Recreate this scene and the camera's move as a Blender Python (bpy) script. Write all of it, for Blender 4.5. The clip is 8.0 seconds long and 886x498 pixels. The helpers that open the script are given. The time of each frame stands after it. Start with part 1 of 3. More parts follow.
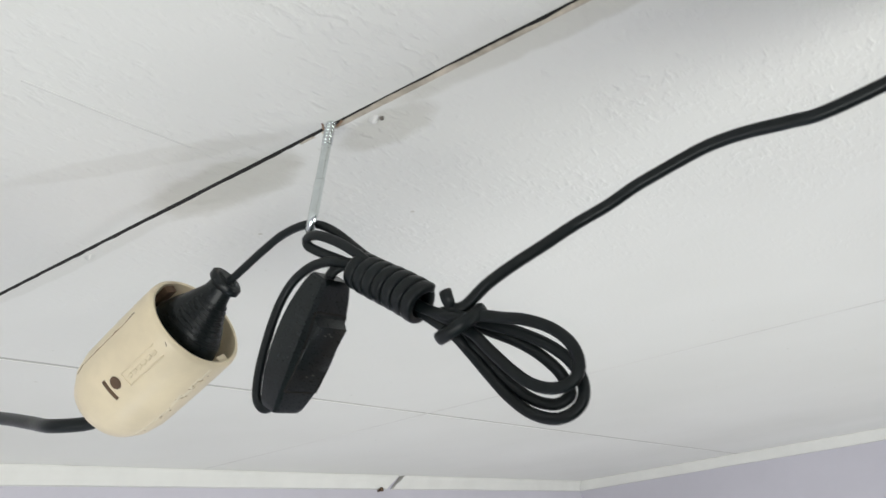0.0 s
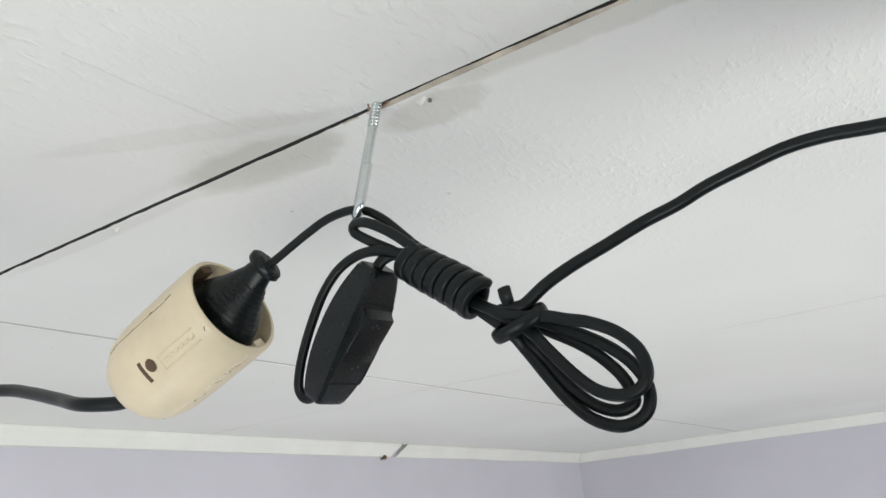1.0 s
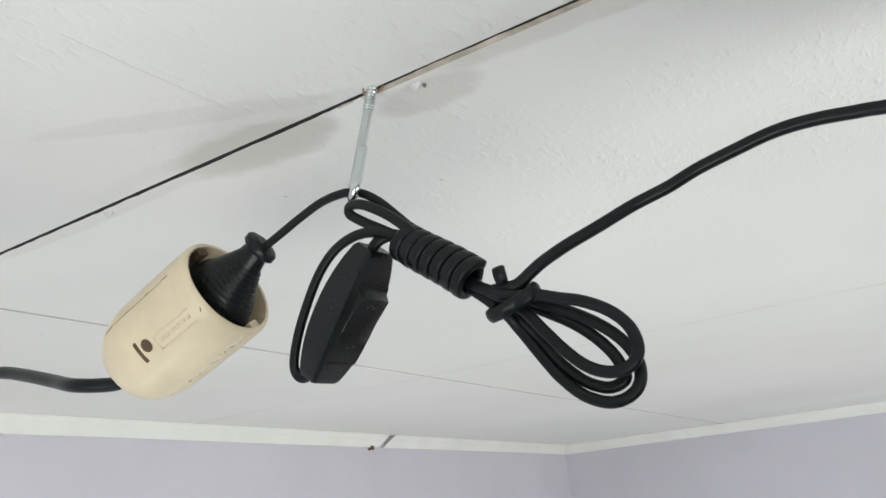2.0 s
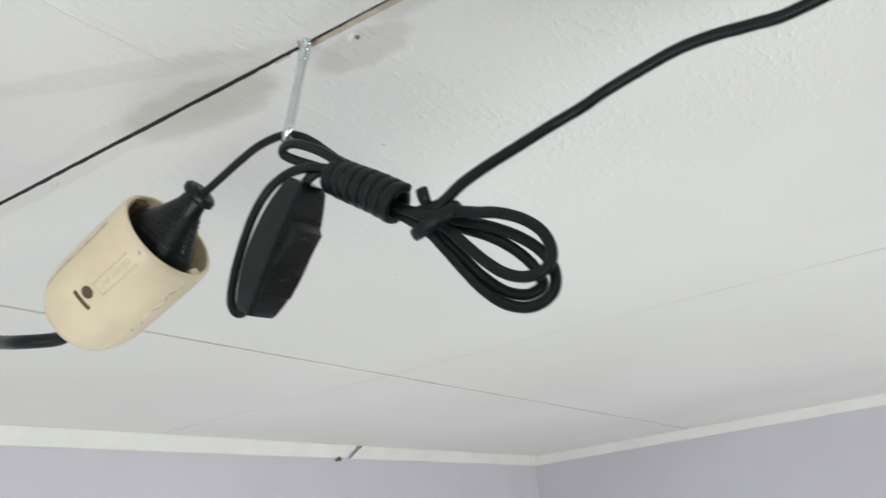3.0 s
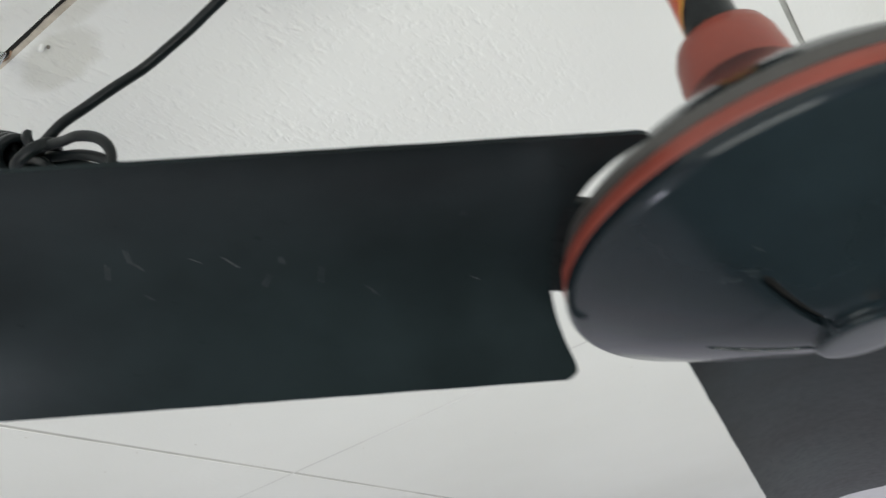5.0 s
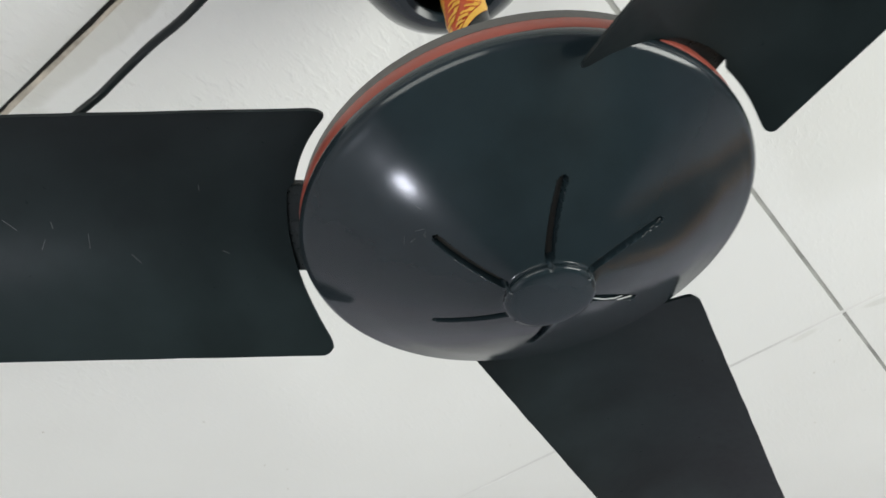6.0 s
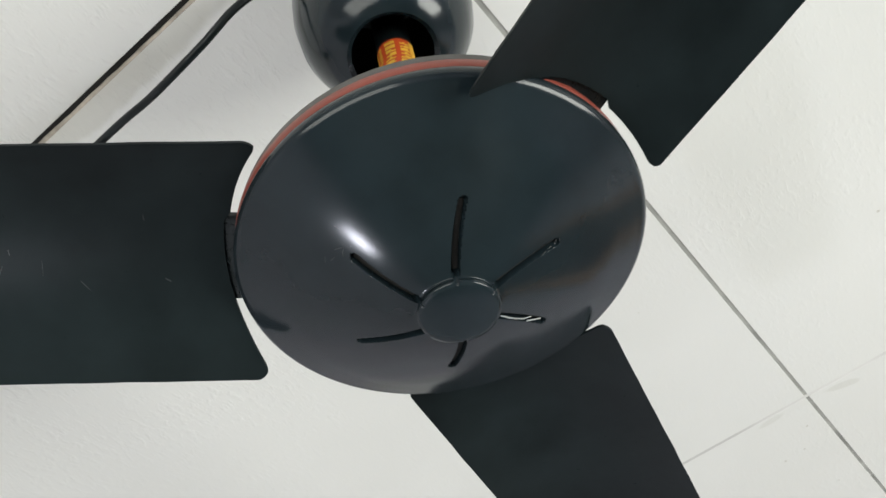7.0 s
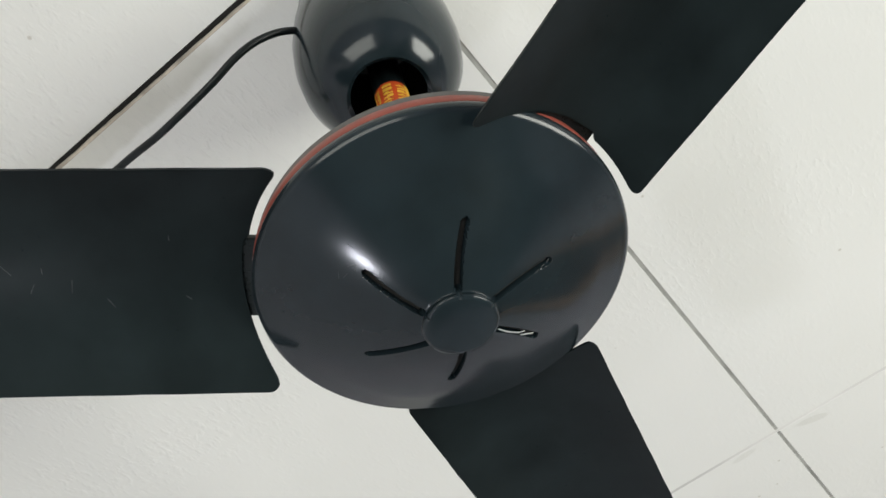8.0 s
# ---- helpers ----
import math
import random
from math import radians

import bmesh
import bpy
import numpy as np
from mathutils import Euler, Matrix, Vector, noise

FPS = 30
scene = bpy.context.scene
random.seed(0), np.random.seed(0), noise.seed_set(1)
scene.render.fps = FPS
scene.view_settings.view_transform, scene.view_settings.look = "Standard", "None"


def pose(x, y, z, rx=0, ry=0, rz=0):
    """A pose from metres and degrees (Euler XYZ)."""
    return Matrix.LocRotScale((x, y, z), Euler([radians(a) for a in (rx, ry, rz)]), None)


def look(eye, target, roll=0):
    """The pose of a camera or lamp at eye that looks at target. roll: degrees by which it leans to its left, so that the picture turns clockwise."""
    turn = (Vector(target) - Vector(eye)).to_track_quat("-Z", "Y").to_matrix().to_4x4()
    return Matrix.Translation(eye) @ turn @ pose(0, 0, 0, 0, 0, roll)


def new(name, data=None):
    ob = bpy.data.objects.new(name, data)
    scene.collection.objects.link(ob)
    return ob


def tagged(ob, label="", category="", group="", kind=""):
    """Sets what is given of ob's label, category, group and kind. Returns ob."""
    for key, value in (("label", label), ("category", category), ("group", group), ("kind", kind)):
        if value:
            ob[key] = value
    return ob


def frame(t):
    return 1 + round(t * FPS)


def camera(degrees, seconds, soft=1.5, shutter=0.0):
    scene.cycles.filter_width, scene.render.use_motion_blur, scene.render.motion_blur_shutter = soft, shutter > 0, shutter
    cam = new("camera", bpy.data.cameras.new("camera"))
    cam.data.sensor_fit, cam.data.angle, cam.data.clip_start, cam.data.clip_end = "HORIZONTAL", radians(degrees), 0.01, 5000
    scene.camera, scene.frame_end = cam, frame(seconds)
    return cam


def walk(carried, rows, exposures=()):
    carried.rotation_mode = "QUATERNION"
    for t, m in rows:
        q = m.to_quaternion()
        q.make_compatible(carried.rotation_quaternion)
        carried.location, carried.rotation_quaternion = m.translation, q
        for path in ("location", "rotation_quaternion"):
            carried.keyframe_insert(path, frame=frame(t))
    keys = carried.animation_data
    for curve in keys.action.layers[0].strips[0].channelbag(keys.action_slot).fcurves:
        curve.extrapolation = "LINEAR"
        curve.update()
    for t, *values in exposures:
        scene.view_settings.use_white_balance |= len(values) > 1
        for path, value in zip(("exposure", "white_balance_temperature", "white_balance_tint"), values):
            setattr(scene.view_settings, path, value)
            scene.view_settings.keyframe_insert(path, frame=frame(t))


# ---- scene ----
cam = camera(56.3, 8.0, soft=1.5, shutter=0.5)
PATH = [
    (0, (0.204, -0.235, 2.419), (-0.815, 1.327, 3.141), -7.1),
    (0.5, (0.191, -0.238, 2.432), (-0.838, 1.334, 3.118), -5.9),
    (1, (0.186, -0.24, 2.433), (-0.855, 1.341, 3.078), -5.3),
    (2.5, (0.185, -0.245, 2.415), (-0.809, 1.37, 3.049), -5.9),
    (3, (0.194, -0.237, 2.39), (-0.751, 1.389, 3.072), -7.2),
    (3.5, (0.206, -0.212, 2.380), (-0.659, 1.438, 3.103), -9.1),
    (4.0, (0.219, -0.186, 2.370), (-0.539, 1.479, 3.148), -11.2),
    (4.3, (0.234, -0.171, 2.351), (-0.502, 1.48, 3.206), -12.4),
    (4.5, (0.245, -0.162, 2.338), (-0.523, 1.449, 3.233), -12.8),
    (4.7, (0.260, -0.160, 2.319), (-0.517, 1.424, 3.256), -13.0),
    (5, (0.286, -0.147, 2.291), (-0.543, 1.370, 3.297), -13.3),
    (5.2, (0.305, -0.133, 2.276), (-0.539, 1.333, 3.346), -12.1),
    (6.3, (0.347, -0.104, 2.211), (-0.396, 1.134, 3.595), -11.3),
    (6.5, (0.348, -0.101, 2.204), (-0.348, 1.109, 3.636), -12.2),
    (7, (0.354, -0.096, 2.188), (-0.262, 1.07, 3.692), -13.9),
    (7.5, (0.355, -0.103, 2.173), (-0.22, 1.02, 3.725), -14.6),
    (8, (0.348, -0.109, 2.167), (-0.147, 1.031, 3.735), -17.3),
]
walk(cam, [(t, look(eye, target, roll)) for t, eye, target, roll in PATH], exposures=[(0, 0.24, 6540, 13), (3.5, 0.22, 6560, 12), (5.0, 0.20, 6580, 12), (6.5, 0.27, 6660, 12), (8.0, 0.18, 6800, 12)])

# ---- world and light ----
world = bpy.data.worlds.new("world")
scene.world = world
world.use_nodes = True
wn = world.node_tree.nodes
sky = wn.new("ShaderNodeTexSky")
sky.sky_type = "NISHITA"
sky.sun_disc = False
sky.sun_elevation, sky.sun_rotation = radians(35), radians(200)
world.node_tree.links.new(sky.outputs[0], wn["Background"].inputs[0])
wn["Background"].inputs[1].default_value = 0.12


def window_light(name, m, width, height, watts, colour):
    """An area lamp standing in the opening of a window."""
    data = bpy.data.lights.new(name, "AREA")
    data.shape, data.size, data.size_y = "RECTANGLE", width, height
    data.energy, data.color = watts, colour
    new(name, data).matrix_world = m


window_light("daylight_right", pose(2.17, 0.30, 1.45, 0, 90, 0), 1.15, 1.15, 47, (0.95, 1.0, 0.95))
# small added lamp, placed only to put the bright spot on the dome
window_light("highlight_lamp_left", pose(-0.79, -0.28, 0.63, 0, -90, 0), 0.13, 0.13, 8.0, (0.82, 0.88, 1.0))
# fill added behind the camera to brighten the near ceiling
window_light("fill_back", pose(0.35, -1.77, 1.2, 90, 0, 0), 1.55, 1.3, 26, (0.955, 1.0, 0.955))

# ---- materials ----


def material(name):
    m = bpy.data.materials.new(name)
    m.use_nodes = True
    t = m.node_tree
    return m, t, t.nodes["Principled BSDF"]


def node(t, kind, **values):
    n = t.nodes.new(kind)
    for key, value in values.items():
        n.inputs[key.replace("_", " ")].default_value = value
    return n


def coords(t, scale=(1, 1, 1)):
    c = t.nodes.new("ShaderNodeTexCoord")
    mp = node(t, "ShaderNodeMapping", Scale=scale)
    t.links.new(c.outputs["Object"], mp.inputs["Vector"])
    return mp.outputs["Vector"]


def ramp(t, source, stops):
    r = t.nodes.new("ShaderNodeValToRGB")
    r.color_ramp.elements[0].position, r.color_ramp.elements[0].color = stops[0][0], (*stops[0][1], 1)
    r.color_ramp.elements[1].position, r.color_ramp.elements[1].color = stops[-1][0], (*stops[-1][1], 1)
    for p, c in stops[1:-1]:
        r.color_ramp.elements.new(p).color = (*c, 1)
    t.links.new(source, r.inputs[0])
    return r.outputs[0]


def grained(name, colour, rough, spread=0.1, scale=40.0, fine=400.0, bump=0.15, metal=0.0, stretch=(1, 1, 1), coat=0.0, rough_spread=0.12, depth=0.0006, spec=0.5):
    """A surface whose colour and gloss vary at two scales, with a fine relief."""
    m, t, b = material(name)
    v = coords(t, stretch)
    big = node(t, "ShaderNodeTexNoise", Scale=scale, Detail=5.0, Roughness=0.6)
    small = node(t, "ShaderNodeTexNoise", Scale=fine, Detail=3.0, Roughness=0.6)
    for n in (big, small):
        t.links.new(v, n.inputs["Vector"])
    lo = tuple(c * (1 - spread) for c in colour)
    hi = tuple(min(1, c * (1 + spread)) for c in colour)
    t.links.new(ramp(t, big.outputs[0], [(0.3, lo), (0.7, hi)]), b.inputs["Base Color"])
    r = t.nodes.new("ShaderNodeMapRange")
    r.inputs["To Min"].default_value, r.inputs["To Max"].default_value = max(0.02, rough - rough_spread), min(1, rough + rough_spread)
    t.links.new(small.outputs[0], r.inputs["Value"])
    t.links.new(r.outputs[0], b.inputs["Roughness"])
    b.inputs["Metallic"].default_value = metal
    b.inputs["Specular IOR Level"].default_value = spec
    b.inputs["Coat Weight"].default_value = coat
    if bump:
        bp = node(t, "ShaderNodeBump", Strength=bump, Distance=depth)
        t.links.new(small.outputs[0], bp.inputs["Height"])
        t.links.new(bp.outputs[0], b.inputs["Normal"])
    return m


def ceiling_paint():
    """Brushed off-white paint with fine ridges, bare patches of filler beside the hook, darker strips along the joint,
    small smudges, and the hook's shadow painted in.
    """
    m, t, b = material("ceiling paint")
    v = coords(t)
    broad = node(t, "ShaderNodeTexNoise", Scale=3.0, Detail=4.0)
    t.links.new(v, broad.inputs["Vector"])
    base = ramp(t, broad.outputs[0], [(0.3, (0.74, 0.735, 0.70)), (0.7, (0.80, 0.795, 0.765))])
    wob = node(t, "ShaderNodeTexNoise", Scale=60.0, Detail=4.0)
    t.links.new(v, wob.inputs["Vector"])
    total = None
    # the fifth ellipse paints the soft shadow that the hook casts westwards
    for cx, cy, sx, sy, turn, most in ((-0.072, 0.005, 0.047, 0.021, 0.12, 1.0), (0.018, 0.019, 0.026, 0.014, 0.05, 1.0), (0.125, 0.008, 0.095, 0.010, 0.02, 1.0), (-0.20, 0.006, 0.10, 0.006, 0.0, 0.4), (-0.075, -0.039, 0.067, 0.008, 0.47, 0.35), (0.335, 0.602, 0.016, 0.005, 0.3, 0.5), (0.268, 0.598, 0.014, 0.004, -0.1, 0.4)):
        mp = node(t, "ShaderNodeMapping", Location=(cx, cy, 2.6), Rotation=(0, 0, turn), Scale=(sx, sy, 1))
        mp.vector_type = "TEXTURE"
        t.links.new(v, mp.inputs["Vector"])
        ln = t.nodes.new("ShaderNodeVectorMath")
        ln.operation = "LENGTH"
        t.links.new(mp.outputs[0], ln.inputs[0])
        ad = t.nodes.new("ShaderNodeMath")
        ad.operation = "MULTIPLY_ADD"
        t.links.new(wob.outputs[0], ad.inputs[0])
        ad.inputs[1].default_value = 0.65
        t.links.new(ln.outputs["Value"], ad.inputs[2])
        st = t.nodes.new("ShaderNodeMapRange")
        st.interpolation_type = "SMOOTHSTEP"
        for k, x in (("From Min", 1.06), ("From Max", 1.44), ("To Min", most), ("To Max", 0.0)):
            st.inputs[k].default_value = x
        t.links.new(ad.outputs[0], st.inputs["Value"])
        if total is None:
            total = st.outputs[0]
        else:
            mx = t.nodes.new("ShaderNodeMath")
            mx.operation = "MAXIMUM"
            t.links.new(total, mx.inputs[0])
            t.links.new(st.outputs[0], mx.inputs[1])
            total = mx.outputs[0]
    mix = t.nodes.new("ShaderNodeMix")
    mix.data_type = "RGBA"
    t.links.new(total, mix.inputs["Factor"])
    t.links.new(base, mix.inputs["A"])
    mix.inputs["B"].default_value = (0.645, 0.635, 0.585, 1)
    # small dark specks
    sp = node(t, "ShaderNodeTexVoronoi", Scale=26.0)
    t.links.new(v, sp.inputs["Vector"])
    spot = ramp(t, sp.outputs["Distance"], [(0.0, (0.55, 0.5, 0.42)), (0.022, (0.55, 0.5, 0.42)), (0.04, (1, 1, 1))])
    mul = t.nodes.new("ShaderNodeMix")
    mul.data_type, mul.blend_type = "RGBA", "MULTIPLY"
    mul.inputs["Factor"].default_value = 0.5
    t.links.new(mix.outputs["Result"], mul.inputs["A"])
    t.links.new(spot, mul.inputs["B"])
    t.links.new(mul.outputs["Result"], b.inputs["Base Color"])
    b.inputs["Roughness"].default_value = 0.62
    v2 = coords(t, (0.9, 0.4, 1))
    strokes = node(t, "ShaderNodeTexNoise", Scale=250.0, Detail=4.0, Roughness=0.62, Distortion=0.3)
    lumps = node(t, "ShaderNodeTexNoise", Scale=14.0, Detail=3.0)
    t.links.new(v2, strokes.inputs["Vector"])
    t.links.new(v, lumps.inputs["Vector"])
    ridges = t.nodes.new("ShaderNodeMapRange")
    ridges.interpolation_type = "SMOOTHSTEP"
    for k, x in (("From Min", 0.44), ("From Max", 0.74), ("To Min", 0.0), ("To Max", 1.0)):
        ridges.inputs[k].default_value = x
    t.links.new(strokes.outputs[0], ridges.inputs["Value"])
    sm = t.nodes.new("ShaderNodeMath")
    sm.operation = "MULTIPLY_ADD"
    sm.inputs[2].default_value = 0.0
    t.links.new(ridges.outputs[0], sm.inputs[0])
    thick = t.nodes.new("ShaderNodeMapRange")
    for k, x in (("From Min", 0.35), ("From Max", 0.7), ("To Min", 0.25), ("To Max", 1.6)):
        thick.inputs[k].default_value = x
    t.links.new(lumps.outputs[0], thick.inputs["Value"])
    # the brushwork is coarsest round the hook
    far = node(t, "ShaderNodeMapping", Location=(0.02, 0.0, 2.6))
    far.vector_type = "TEXTURE"
    t.links.new(v, far.inputs["Vector"])
    away = t.nodes.new("ShaderNodeVectorMath")
    away.operation = "LENGTH"
    t.links.new(far.outputs[0], away.inputs[0])
    fade = t.nodes.new("ShaderNodeMapRange")
    fade.interpolation_type = "SMOOTHSTEP"
    for k, x in (("From Min", 0.10), ("From Max", 0.34), ("To Min", 1.35), ("To Max", 0.30)):
        fade.inputs[k].default_value = x
    t.links.new(away.outputs["Value"], fade.inputs["Value"])
    coarse = t.nodes.new("ShaderNodeMath")
    coarse.operation = "MULTIPLY"
    t.links.new(thick.outputs[0], coarse.inputs[0])
    t.links.new(fade.outputs[0], coarse.inputs[1])
    t.links.new(coarse.outputs[0], sm.inputs[1])
    bp = node(t, "ShaderNodeBump", Strength=0.48, Distance=0.0006)
    t.links.new(sm.outputs[0], bp.inputs["Height"])
    t.links.new(bp.outputs[0], b.inputs["Normal"])
    return m


M_CEIL = ceiling_paint()
M_JOINT = grained("painted joint filler", (0.34, 0.34, 0.31), 0.7, 0.35, 30, 300)
M_FILL = grained("flush painted joint filler", (0.675, 0.665, 0.64), 0.7, 0.14, 7, 300)
M_PALE = grained("mid-grey joint filler", (0.50, 0.485, 0.455), 0.7, 0.25, 9, 300)
# near-black colour that paints the shade of gaps, slots and the ceiling space
M_GAP_SHADE = grained("painted gap shade", (0.008, 0.0065, 0.005), 0.9)
M_EDGE = grained("raw panel edge", (0.44, 0.39, 0.32), 0.8, 0.45, 60, 500, 0.3)
M_WALL = grained("lavender wall paint", (0.49, 0.475, 0.53), 0.6, 0.05, 4, 160, 0.25)
M_TRIM = grained("white cornice paint", (0.66, 0.655, 0.63), 0.5, 0.05, 12, 200, 0.2)
M_FLOOR = grained("dark grey-green floor tile", (0.115, 0.150, 0.145), 0.4, 0.12, 6, 90, 0.1)
M_DOOR = grained("brown door wood", (0.42, 0.24, 0.13), 0.45, 0.25, 5, 60, 0.2, stretch=(6, 6, 0.6))
# dark brown that stands for the unlit inside of the doorway
M_DOORWAY = grained("dark doorway panel", (0.035, 0.022, 0.015), 0.5, 0.25, 5, 60, 0.2, stretch=(6, 6, 0.6))
M_STEEL = grained("zinc plated steel", (0.66, 0.70, 0.70), 0.13, 0.1, 200, 1500, 0.12, metal=1.0, depth=0.0002, rough_spread=0.06)
M_RUST = grained("rusty hole edge", (0.32, 0.2, 0.13), 0.9, 0.3, 300, 900, 0.4)
M_NAIL = grained("dull nail steel", (0.16, 0.14, 0.12), 0.6, 0.3, 300, 900)
M_CABLE = grained("black cable sheath", (0.0048, 0.0074, 0.0080), 0.34, 0.25, 60, 900, 0.1, depth=0.0003, spec=0.26)
M_PLASTIC = grained("black moulded plastic", (0.0042, 0.0066, 0.0072), 0.30, 0.2, 50, 1400, 0.12, depth=0.0002, spec=0.32)
M_CREAM = grained("aged cream plastic", (0.695, 0.595, 0.42), 0.36, 0.09, 40, 600, 0.08, depth=0.0003)
M_WORN = grained("worn pale cream plastic", (0.745, 0.665, 0.51), 0.6, 0.12, 300, 900, 0.5)
M_DARK_BROWN = grained("dark brown dirt and hollows", (0.10, 0.06, 0.035), 0.8, 0.3, 400, 900)
M_DIRT = grained("grime in scratches", (0.36, 0.27, 0.16), 0.8, 0.3, 400, 900)
M_DOME = grained("glossy dark blue-black enamel", (0.0100, 0.0165, 0.0200), 0.15, 0.25, 30, 900, 0.03, rough_spread=0.05, depth=0.0002, spec=0.36)
M_BLADE = grained("satin dark plastic blade", (0.0088, 0.0128, 0.0138), 0.32, 0.6, 14, 300, 0.02, rough_spread=0.10, depth=0.0002, spec=0.09)
M_RIM = grained("dark grey rim", (0.055, 0.052, 0.048), 0.4, 0.15, 50, 600)
M_ORANGE = grained("brick red plastic", (0.225, 0.047, 0.031), 0.42, 0.12, 60, 600, 0.06)
M_LABEL = grained("orange printed label", (0.42, 0.055, 0.014), 0.35, 0.12, 120, 900, 0.03)
M_YELLOW = grained("yellow print", (0.62, 0.34, 0.04), 0.35, 0.12, 120, 900, 0.03)
M_SCUFF = grained("dusty scratch", (0.06, 0.064, 0.066), 0.7, 0.3, 300, 900)
M_CHIP = grained("bare chipped plastic", (0.40, 0.40, 0.39), 0.5, 0.3, 300, 900)

# ---- mesh helpers ----


def mesh_of(name, verts, faces, smooth=True):
    me = bpy.data.meshes.new(name)
    me.from_pydata([tuple(v) for v in verts], [], faces)
    me.update()
    if smooth:
        me.shade_smooth()
    return me


def thing(name, label, category, at=(0, 0, 0), group=""):
    return_ob = new(name)
    return_ob.empty_display_size = 0.01
    return_ob.location = at
    return tagged(return_ob, label, category, group)


def part(name, me, mat, parent=None, label=""):
    """Links one mesh as an object under its thing, keeping world coordinates in the mesh."""
    ob = new(name, me)
    if not me.materials:
        me.materials.append(mat)
    if parent is not None:
        ob.parent = parent
        up = Matrix.Identity(4)
        chain = []
        o = parent
        while o is not None:
            chain.append(o.matrix_basis.copy() if o.parent is None else o.matrix_parent_inverse @ o.matrix_basis)
            o = o.parent
        for m in reversed(chain):
            up = up @ m
        ob.matrix_parent_inverse = up.inverted()
    if label:
        tagged(ob, label)
    return ob


def from_bm(name, bm, smooth=False, angle=35):
    bmesh.ops.recalc_face_normals(bm, faces=bm.faces)
    me = bpy.data.meshes.new(name)
    bm.to_mesh(me)
    bm.free()
    if smooth:
        me.shade_smooth()
        me.set_sharp_from_angle(angle=radians(angle))
    return me


def add_box(bm, x0, x1, y0, y1, z0, z1, bevel=0.0):
    r = bmesh.ops.create_cube(bm, size=1)
    for v in r["verts"]:
        v.co = Vector(((x0 + x1) / 2 + v.co.x * (x1 - x0), (y0 + y1) / 2 + v.co.y * (y1 - y0), (z0 + z1) / 2 + v.co.z * (z1 - z0)))
    if bevel:
        edges = list({e for v in r["verts"] for e in v.link_edges})
        bmesh.ops.bevel(bm, geom=edges, offset=bevel, segments=2, affect="EDGES", profile=0.5)


def box(name, x0, x1, y0, y1, z0, z1, bevel=0.0):
    bm = bmesh.new()
    add_box(bm, x0, x1, y0, y1, z0, z1, bevel)
    return from_bm(name, bm, smooth=bevel > 0)


def spline(points, step=0.0008, closed=False):
    """Catmull-Rom through the points, at even small steps."""
    p = [Vector(q) for q in points]
    n = len(p)
    out = []
    for i in range(n if closed else n - 1):
        if closed:
            a, b, c, d = p[i - 1], p[i], p[(i + 1) % n], p[(i + 2) % n]
        else:
            a, b, c, d = p[max(i - 1, 0)], p[i], p[i + 1], p[min(i + 2, n - 1)]
        k = max(3, int((c - b).length / step))
        for j in range(k):
            u = j / k
            out.append(0.5 * ((2 * b) + (c - a) * u + (2 * a - 5 * b + 4 * c - d) * u * u + (3 * b - a - 3 * c + d) * u ** 3))
    if not closed:
        out.append(p[-1])
    return out


def sweep(name, path, wide, thick, side_of, closed=False, ring=14, square=2.6):
    """A flat cable: its rounded cross-section carried along a path. side_of(tangent, point) gives the direction of its width."""
    verts, faces = [], []
    n = len(path)
    for i, q in enumerate(path):
        if closed:
            tg = (path[(i + 1) % n] - path[i - 1]).normalized()
        else:
            tg = (path[min(i + 1, n - 1)] - path[max(i - 1, 0)]).normalized()
        s = side_of(tg, q)
        s = (s - tg * s.dot(tg)).normalized()
        w = tg.cross(s)
        for k in range(ring):
            a = 2 * math.pi * k / ring
            c, d = math.cos(a), math.sin(a)
            e = (abs(c) ** square + abs(d) ** square) ** (-1 / square)
            verts.append(q + s * (c * e * wide) + w * (d * e * thick))
    for i in range(n if closed else n - 1):
        j = (i + 1) % n
        for k in range(ring):
            l = (k + 1) % ring
            faces.append((i * ring + k, i * ring + l, j * ring + l, j * ring + k))
    if not closed:
        faces.append(tuple(reversed(range(ring))))
        faces.append(tuple((n - 1) * ring + k for k in range(ring)))
    return mesh_of(name, verts, faces)


def turned(name, profile, at, axis=(0, 0, 1), across=(1, 0, 0), segments=96, squash=1.0, shut=False):
    """A profile of (radius, height) turned about an axis."""
    z = Vector(axis).normalized()
    x = Vector(across)
    x = (x - z * x.dot(z)).normalized()
    y = z.cross(x)
    verts, faces = [], []
    for r, h in profile:
        for k in range(segments):
            a = 2 * math.pi * k / segments
            verts.append(Vector(at) + z * h + x * (r * math.cos(a)) + y * (r * squash * math.sin(a)))
    n = len(profile)
    for i in range(n - 1 + (1 if shut else 0)):
        j = (i + 1) % n
        for k in range(segments):
            l = (k + 1) % segments
            faces.append((i * segments + k, i * segments + l, j * segments + l, j * segments + k))
    if not shut:
        faces.append(tuple(range(segments)))
        faces.append(tuple(reversed([(n - 1) * segments + k for k in range(segments)])))
    me = mesh_of(name, verts, faces)
    bm = bmesh.new()
    bm.from_mesh(me)
    bmesh.ops.recalc_face_normals(bm, faces=bm.faces)
    bm.to_mesh(me)
    bm.free()
    me.shade_smooth()
    me.set_sharp_from_angle(angle=radians(40))
    return me


# ---- the room ----
WX0, WX1, WY0, WY1, CZ = -0.815, 2.2, -1.8, 1.845, 2.6
SEAMS_X = (WX0 - 0.1, -0.386, 0.306, 0.998, 1.69, WX1 + 0.1)
SEAMS_Y = (WY0 - 0.1, -0.595, 0.0, 0.590, WY1 + 0.1)


def joint(x):
    """Half the width of the joint at x."""
    return 0.0030 if x < 0 else 0.0016


